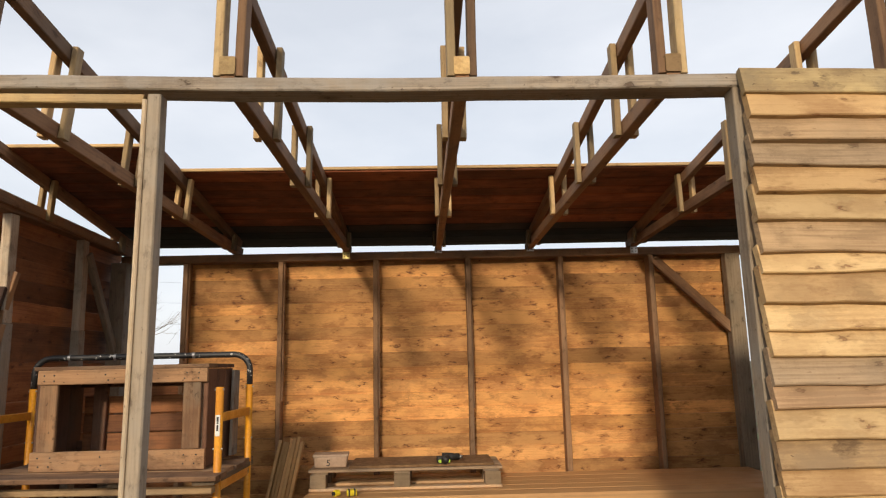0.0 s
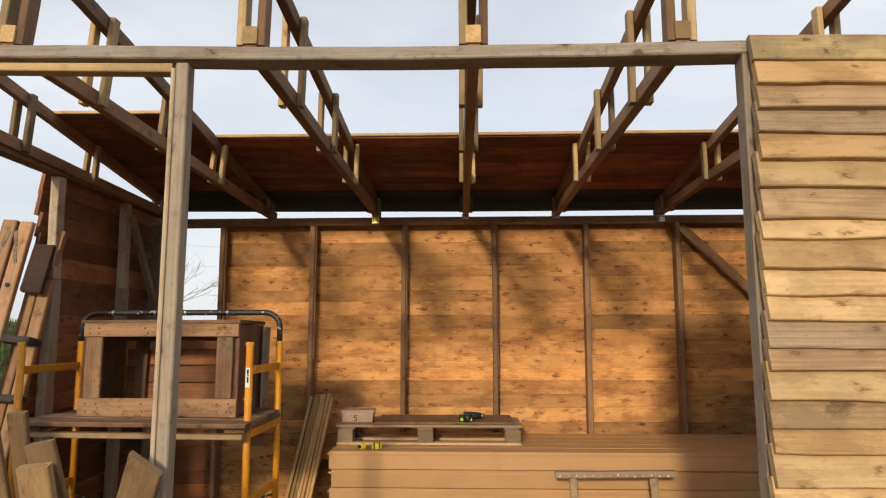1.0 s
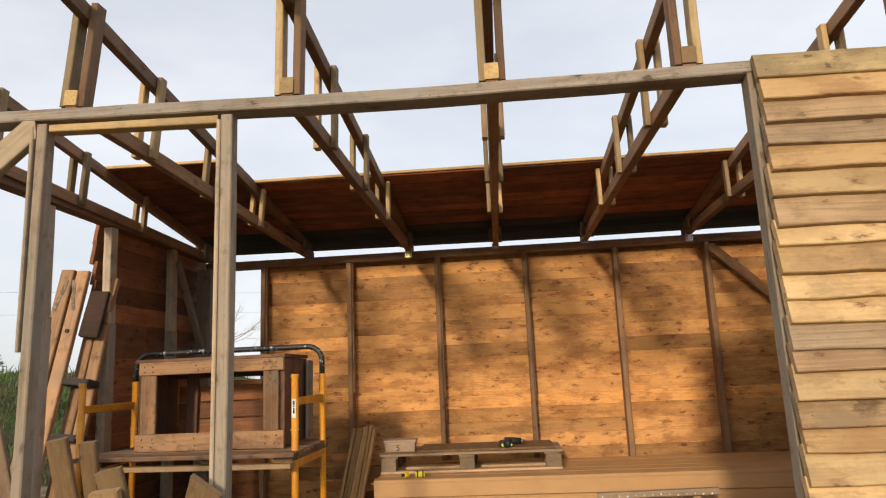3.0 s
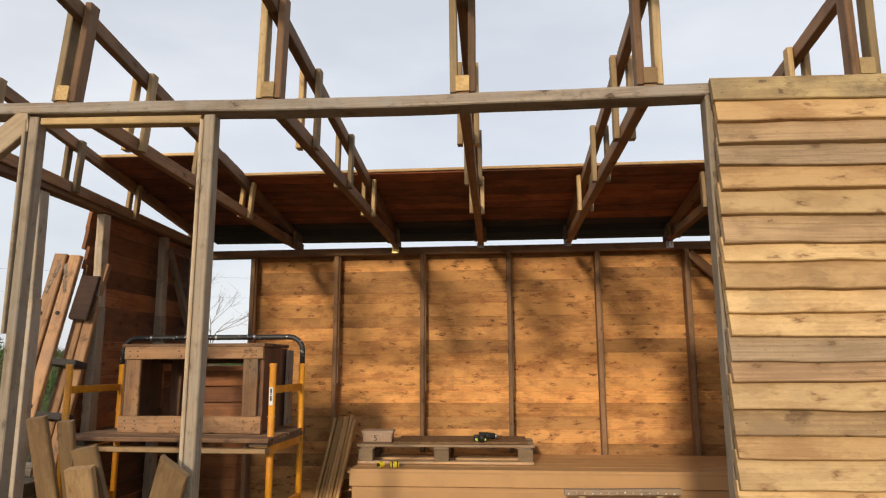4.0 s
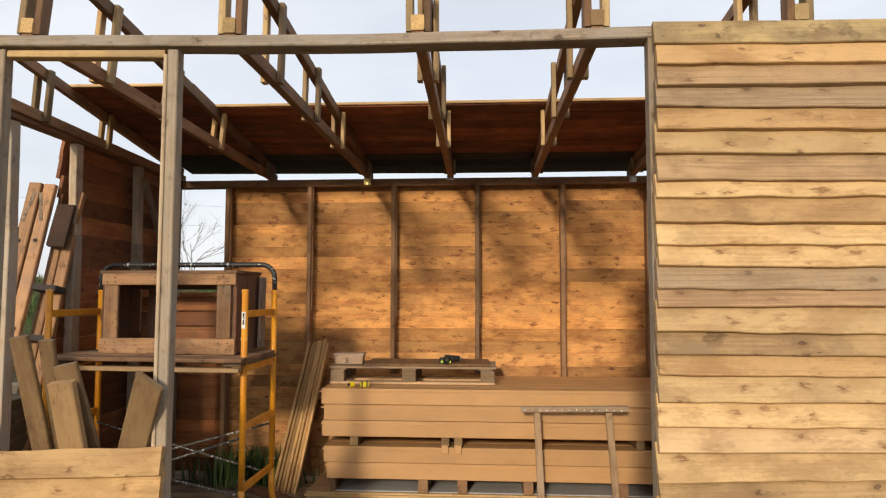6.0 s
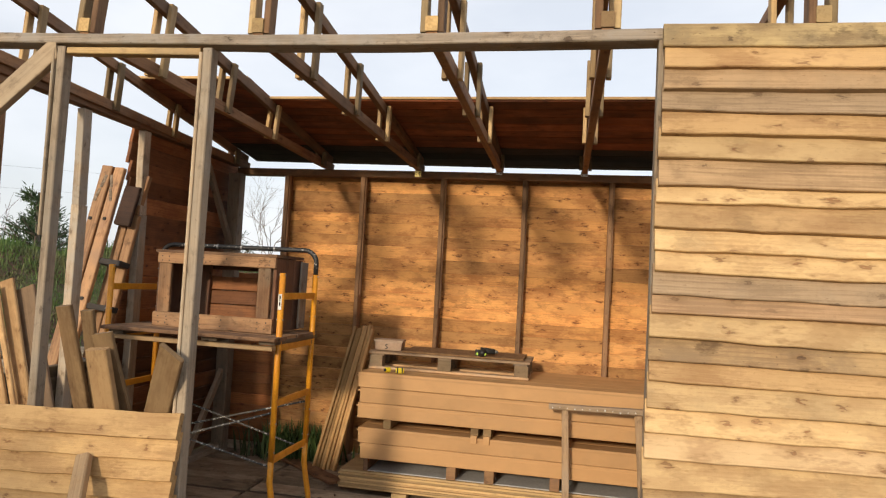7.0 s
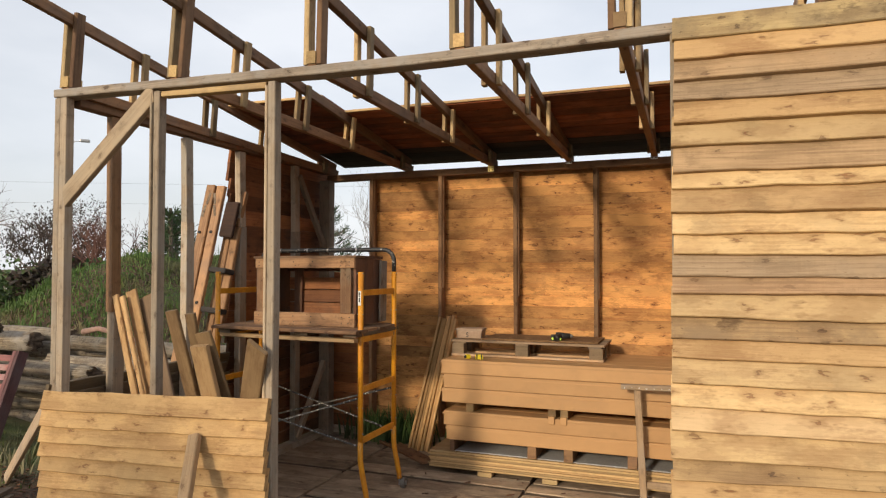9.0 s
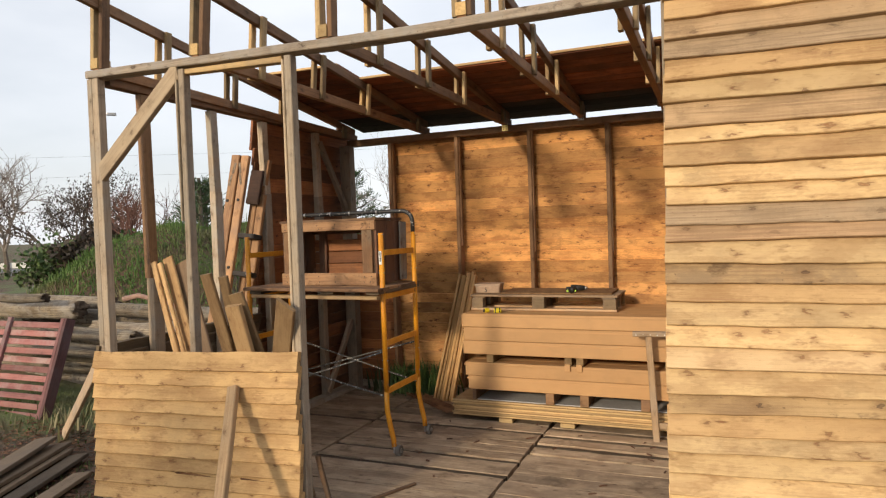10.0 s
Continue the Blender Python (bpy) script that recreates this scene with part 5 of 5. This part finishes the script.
def make_grass():
    rng = random.Random(5)
    spots, dry = [], []
    while len(spots) < 95000:
        x, y = rng.uniform(-12.5, -3.0), rng.uniform(3.6, 15.0)
        m = math.exp(-mound(x, y))
        if m < 0.12 or rng.random() > 0.25 + m or (y < 5.1 and x > -7.8):
            continue
        clump = 0.5 + noise.noise((x * 1.4, y * 1.4, 7.0))
        h = rng.uniform(0.02, 0.055) * (0.6 + clump) * (rng.uniform(1.8, 3.4) if rng.random() < 0.06 + 0.1 * max(0.0, clump - 0.5) else 1.0)
        (dry if noise.noise((x * 0.8, y * 0.8, 1.0)) > 0.22 + 0.3 * (m - 0.4) else spots).append((x, y, ground_z(x, y) - 0.01, max(h, 0.02)))
    grass_patch("bank_grass", "green grass and low weeds on the bank", M_BANK, spots, 1)
    grass_patch("dry_grass", "dry straw-coloured grass on the foot of the bank", M_DRY, dry, 2)
    near = []
    for _ in range(5200):
        x, y = rng.uniform(-5.4, -2.15), rng.uniform(1.0, 4.0)
        if noise.noise((x * 1.1, y * 1.1, 4.0)) < 0.05 and rng.random() > 0.12:
            continue
        near.append((x, y, ground_z(x, y) - 0.01, rng.uniform(0.015, 0.05)))
    grass_patch("yard_grass", "short sparse grass on the earth beside the shed", M_BANK, near, 3)
    tuft = [(rng.gauss(-1.35, 0.16), rng.gauss(4.47, 0.05), 0.0, rng.uniform(0.08, 0.3)) for _ in range(500)]
    grass_patch("wall_grass", "dark green grass growing through the floor at the back wall", M_BUSH, tuft, 4)
    stalks = [(rng.gauss(-4.0, 0.25), rng.gauss(3.3, 0.2), -0.17, rng.uniform(0.06, 0.2)) for _ in range(200)]
    grass_patch("dry_stalks", "dry tangled stalks at the foot of the log pile", M_DRY, stalks, 6)
    leaf, faces = [], []
    for _ in range(3500):
        x, y = rng.uniform(-4.6, -2.1), rng.uniform(0.8, 3.2)
        z, s, a = ground_z(x, y) + rng.uniform(0.003, 0.02), rng.uniform(0.012, 0.03), rng.uniform(0, 6.28)
        i = len(leaf)
        c, n = math.cos(a) * s, math.sin(a) * s
        leaf += [(x - c, y - n, z), (x + n * 0.5, y - c * 0.5, z + rng.uniform(0, 0.012)), (x + c, y + n, z), (x - n * 0.5, y + c * 0.5, z + rng.uniform(0, 0.012))]
        faces.append((i, i + 1, i + 2, i + 3))
    me = bpy.data.meshes.new("leaf_litter")
    me.from_pydata(leaf, [], faces)
    me.materials.append(M_LITTER)
    tagged(new("leaf_litter", me), "rust-brown dead leaves scattered on the earth", "leaves", kind="stuff")


def grow(rng, base, direction, length, r, depth, spread, out, tips, bend=0.25, kids=(2, 4)):
    """Branches as point lists with radii."""
    pts, d, p = [Vector(base)], Vector(direction).normalized(), Vector(base)
    n = 4
    for i in range(n):
        d = (d + Vector((rng.gauss(0, bend), rng.gauss(0, bend), rng.gauss(0.04, bend * 0.6))) * 0.5).normalized()
        p = p + d * length / n
        pts.append(p.copy())
    out.append((pts, r))
    if depth == 0:
        tips.append((p, d))
        return
    for _ in range(rng.randint(*kids)):
        k = rng.uniform(0.35, 1.0)
        q = pts[min(n, max(1, int(k * n + 0.5)))]
        nd = (d + Vector((rng.gauss(0, spread), rng.gauss(0, spread), rng.gauss(0.1, spread * 0.6)))).normalized()
        grow(rng, q, nd, length * rng.uniform(0.55, 0.8), r * rng.uniform(0.5, 0.65), depth - 1, spread, out, tips, bend, kids)


def branches_mesh(name, limbs, mat, parent, label=""):
    verts, faces = [], []
    for pts, r in limbs:
        n = 6 if r > 0.015 else 3
        start = len(verts)
        for i, p in enumerate(pts):
            d = (pts[min(i + 1, len(pts) - 1)] - pts[max(i - 1, 0)]).normalized()
            u = d.cross(Vector((0.31, 0.77, 0.55))).normalized()
            v = d.cross(u)
            k = r * (1 - 0.5 * i / (len(pts) - 1))
            for j in range(n):
                q = p + (u * math.cos(j * math.tau / n) + v * math.sin(j * math.tau / n)) * k
                verts.append(q[:])
        for i in range(len(pts) - 1):
            for j in range(n):
                a, b = start + i * n + j, start + i * n + (j + 1) % n
                faces.append((a, b, b + n, a + n))
    me = bpy.data.meshes.new(name)
    me.from_pydata(verts, [], faces)
    me.materials.append(mat)
    ob = new(name, me)
    hang(ob, parent, Matrix.Identity(4))
    return tagged(ob, label)


def leaves_mesh(name, spots, mat, parent, size, rng, label="", slim=0.45):
    verts, faces = [], []
    for p, d in spots:
        s = size * rng.uniform(0.6, 1.3)
        u = Vector((rng.gauss(0, 1), rng.gauss(0, 1), rng.gauss(0, 1))) + Vector(d) * 1.2
        u.normalize()
        v = u.cross(Vector((rng.gauss(0, 1), rng.gauss(0, 1), rng.gauss(0, 1)))).normalized() * s * slim
        i = len(verts)
        p = Vector(p)
        verts += [p[:], (p + u * s * 0.5 + v)[:], (p + u * s)[:], (p + u * s * 0.5 - v)[:]]
        faces.append((i, i + 1, i + 2, i + 3))
    me = bpy.data.meshes.new(name)
    me.from_pydata(verts, [], faces)
    me.materials.append(mat)
    ob = new(name, me)
    hang(ob, parent, Matrix.Identity(4))
    return tagged(ob, label)


def bare_tree(name, label, at, h, r, depth, seed, mat, spread=0.6, kids=(3, 4), lean=(0, 0), first=0.35):
    rng = random.Random(seed)
    tr = thing(name, label, "tree", at)
    limbs, tips = [], []
    p = Vector(at)
    top = p + Vector((lean[0], lean[1], 1)) * h * first
    trunk = [p, p.lerp(top, 0.33) + Vector((rng.gauss(0, 0.03), rng.gauss(0, 0.03), 0)), p.lerp(top, 0.66) + Vector((rng.gauss(0, 0.03), 0, 0)), top]
    branches_mesh("trunk", [(trunk, r)], M_BARK, tr)
    for _ in range(kids[1] + 1):
        d = Vector((rng.gauss(0, spread), rng.gauss(0, spread), 1.0))
        grow(rng, trunk[rng.choice((2, 3, 3))], d, h * 0.36, r * 0.55, depth, spread, limbs, tips, 0.25, kids)
    branches_mesh("branchwork", limbs, mat, tr)
    return tr, limbs, tips, rng


def make_trees():
    # far pale willow
    bare_tree("bare_willow", "pale leafless willow standing beyond the bank", (-35.0, 23.2, -0.4), 6.0, 0.15, 4, 3, M_TWIG, 0.65, (3, 4))
    # dark-leaved tree
    tr, limbs, tips, rng = bare_tree("dark_leaf_tree", "small tree with drooping dark red-brown leaves", (-14.2, 11.1, -0.2), 3.9, 0.07, 3, 8, M_BARK, 0.5, (3, 4), first=0.22)
    spots = []
    for pts, r in limbs:
        if r < 0.03:
            for _ in range(17):
                spots.append((pts[rng.randint(1, 4)] + Vector((rng.gauss(0, 0.1), rng.gauss(0, 0.1), rng.gauss(-0.05, 0.1))), Vector((0, 0, -0.8))))
    leaves_mesh("crown", spots, M_DARKLEAF, tr, 0.075, rng, "", 0.22)
    # reddish bare shrubs beside it
    bare_tree("bare_shrub", "leafless shrub with thin reddish twigs", (-11.6, 10.3, 0.2), 3.1, 0.05, 3, 21, M_REDTWIG, 0.5, (3, 4), first=0.15)
    bare_tree("bare_shrub", "leafless shrub with thin reddish twigs", (-10.6, 10.0, 0.4), 2.6, 0.045, 3, 23, M_REDTWIG, 0.55, (3, 4), first=0.15)
    # pine on the bank
    def pine(at, h, seed, wide):
        rng = random.Random(seed)
        tr = thing("pine_tree", "young dark green pine standing on the bank", "tree", at, "pines")
        p = Vector(at)
        branches_mesh("trunk", [([p, p + Vector((0.02, 0, h * 0.35)), p + Vector((0, 0.02, h * 0.7)), p + Vector((0, 0, h))], 0.06)], M_BARK, tr)
        limbs, spots = [], []
        z = 0.12
        while z < 0.98:
            for _ in range(5):
                a = rng.uniform(0, math.tau)
                ln = wide * (1.05 - z) * rng.uniform(0.6, 1.1) + 0.1
                q = p + Vector((0, 0, h * z))
                pts = [q + Vector((math.cos(a) * ln * t, math.sin(a) * ln * t, ln * (0.25 * t + 0.25 * t * t))) for t in (0, 0.33, 0.66, 1.0)]
                limbs.append((pts, 0.018))
                for _ in range(80):
                    t = rng.uniform(0.25, 1.0)
                    k = min(2, int(t * 3))
                    c = pts[k].lerp(pts[k + 1], t * 3 - k)
                    spots.append((c + Vector((rng.gauss(0, 0.05), rng.gauss(0, 0.05), rng.gauss(0, 0.04))), Vector((math.cos(a), math.sin(a), 0.8))))
            z += 0.1
        branches_mesh("branchwork", limbs, M_BARK, tr)
        leaves_mesh("needle_crown", spots, M_PINEN, tr, 0.12, rng, "", 0.075)
    pine((-8.6, 9.7, 0.6), 2.0, 31, 1.0)
    pine((-9.3, 10.6, 0.6), 1.9, 33, 1.0)
    pine((-7.35, 13.6, ground_z(-7.35, 13.6) - 0.05), 2.0, 35, 1.1)
    bare_tree("bare_sapling", "leafless grey sapling behind the shed", (-5.2, 11.8, ground_z(-5.2, 11.8) - 0.05), 2.4, 0.02, 3, 41, M_TWIG, 0.45, (3, 4), first=0.25)
    # undergrowth along the bank and behind the dark tree
    rng = random.Random(77)
    for at, s, mat in (((-12.6, 9.6, 0.2), 0.7, M_BUSH), ((-11.2, 9.7, 0.45), 0.75, M_DARKLEAF), ((-10.2, 9.2, 0.7), 0.5, M_BUSH), ((-12.0, 9.9, 0.5), 0.6, M_DARKLEAF), ((-11.8, 10.3, 0.7), 0.6, M_DARKLEAF), ((-12.9, 10.4, 0.2), 0.6, M_DARKLEAF), ((-13.6, 10.3, 0.1), 0.8, M_BUSH)):
        bu = thing("bush", "low tangled bush on the bank", "bush", at, "bushes")
        limbs, tips = [], []
        for _ in range(9):
            grow(rng, at, (rng.gauss(0, 0.7), rng.gauss(0, 0.7), 1), s, 0.016, 2, 0.6, limbs, tips, 0.3, (2, 3))
        branches_mesh("stem_cluster", limbs, M_BARK, bu)
        spots = [(pts[rng.randint(1, 4)] + Vector((rng.gauss(0, 0.07), rng.gauss(0, 0.07), rng.gauss(0, 0.07))), Vector((0, 0, 0.3))) for pts, r in limbs for _ in range(16)]
        leaves_mesh("foliage", spots, mat, bu, 0.1, rng)


def make_distance():
    rd = part("road", block_bm(120, 6, 0.05, 0.0), M_ROAD, None, "", pose(-33, 33, -0.345, 0, 0, 32))
    tagged(rd, "grey road crossing the flat fields far off", "road", kind="structure")
    gr = thing("guard_rail", "white roadside guard rail far off beside the road", "guard rail", (-30, 26, -0.36))
    a, b = Vector((-62, 6.5, 0)), Vector((-8, 40.2, 0))
    board("rail", a + Vector((0, 0, 0.22)), b + Vector((0, 0, 0.22)), 0.3, 0.06, M_RAIL, gr, (0, 0, 1))
    for i in range(17):
        p = a.lerp(b, i / 16)
        board("post", p + Vector((0, 0.08, -0.4)), p + Vector((0, 0.08, 0.36)), 0.1, 0.08, M_ZINC, gr, (1, 0, 0))
    pp = thing("street_lamp", "tall thin street lamp far off with two slack wires", "street lamp", (-33.5, 28.0, -0.4))
    part("pole", tube_bm([(-33.5, 28, -0.4), (-33.5, 28, 4), (-33.5, 28, 8.8)], 0.07, 8, 0.04), M_ZINC, pp)
    part("arm", tube_bm([(-33.5, 28, 8.6), (-33.2, 28.2, 8.9), (-32.8, 28.5, 8.95)], 0.03, 6), M_ZINC, pp)
    part("lamp_head", block_bm(0.5, 0.25, 0.16, 0.03), M_STEEL, pp, "", pose(-32.7, 28.5, 8.95, 0, 0, 40))
    for z in (5.2, 6.4):
        pts = [(-33.5 - 9 * i + 40, 28 - 5.5 * i + 24.4, z + 0.02 * (i - 6) ** 2) for i in range(0, 12)]
        part("wire", tube_bm(pts, 0.006, 4), M_ZINC, pp)


def make_debris():
    rng = random.Random(91)
    verts, faces = [], []
    for _ in range(34):
        x, y, z = rng.uniform(-1.2, 1.1), rng.uniform(2.0, 3.85), 0.004
        s, w, a = rng.uniform(0.006, 0.028), rng.uniform(0.002, 0.005), rng.uniform(0, 6.28)
        c, n = Vector((math.cos(a), math.sin(a), 0)), Vector((-math.sin(a), math.cos(a), 0))
        i = len(verts)
        p = Vector((x, y, z))
        h = Vector((0, 0, rng.uniform(0.003, 0.008)))
        for q in (p - c * s - n * w, p + c * s - n * w, p + c * s + n * w, p - c * s + n * w):
            verts += [q[:], (q + h)[:]]
        faces += [(i, i + 2, i + 3, i + 1), (i + 2, i + 4, i + 5, i + 3), (i + 4, i + 6, i + 7, i + 5), (i + 6, i, i + 1, i + 7), (i + 1, i + 3, i + 5, i + 7)]
    me = bpy.data.meshes.new("wood_chips")
    me.from_pydata(verts, [], faces)
    me.materials.append(M_CRATE_DARK)
    tagged(new("wood_chips", me), "small wood chips and splinters on the floor", "debris", kind="stuff")
    fb = thing("floor_offcut", "brown board offcut lying on the floor by the strips", "board", (-1.05, 4.1, 0))
    board("offcut", (-1.38, 4.42, 0.012), (-0.82, 3.98, 0.012), 0.12, 0.018, M_CRATE, fb, (0.6, 0.8, 0), "", (0.9, 0.8, 0.75))
    st = thing("floor_stick", "short stick leaning by the doorway post", "stick", (-0.66, 1.98, 0))
    board("stick", (-0.655, 2.04, 0.004), (-0.705, 1.99, 0.33), 0.026, 0.018, M_CRATE, st, (1, 0, 0), "", (0.5, 0.5, 0.5))
    ls = thing("loose_batten", "thin worn batten lying on the floor boards", "batten", (-0.55, 2.4, 0))
    board("batten", (-0.62, 2.25, 0.008), (-0.47, 2.57, 0.008), 0.022, 0.014, M_CRATE, ls, (1, 0, 0), "", (0.7, 0.7, 0.7))


def make_shade_tree():
    """An unseen tree behind the camera, added for its soft shade on the low cladding and the yard."""
    tr, limbs, tips, rng = bare_tree("yard_tree", "sparsely leaved tree out of view, added to shade the shed corner", (-3.75, -5.0, -0.16), 3.0, 0.08, 3, 55, M_BARK, 0.6, (3, 4), first=0.3)
    spots = [(pts[rng.randint(1, 4)] + Vector((rng.gauss(0, 0.12), rng.gauss(0, 0.12), rng.gauss(0, 0.12))), Vector((0, 0, 0.2))) for pts, r in limbs for _ in range(7)]
    leaves_mesh("crown", spots, M_BUSH, tr, 0.13, rng)


make_logs()
make_shade_tree()
make_red_pallet()
make_plank_pile()
make_grass()
make_trees()
make_distance()
make_debris()
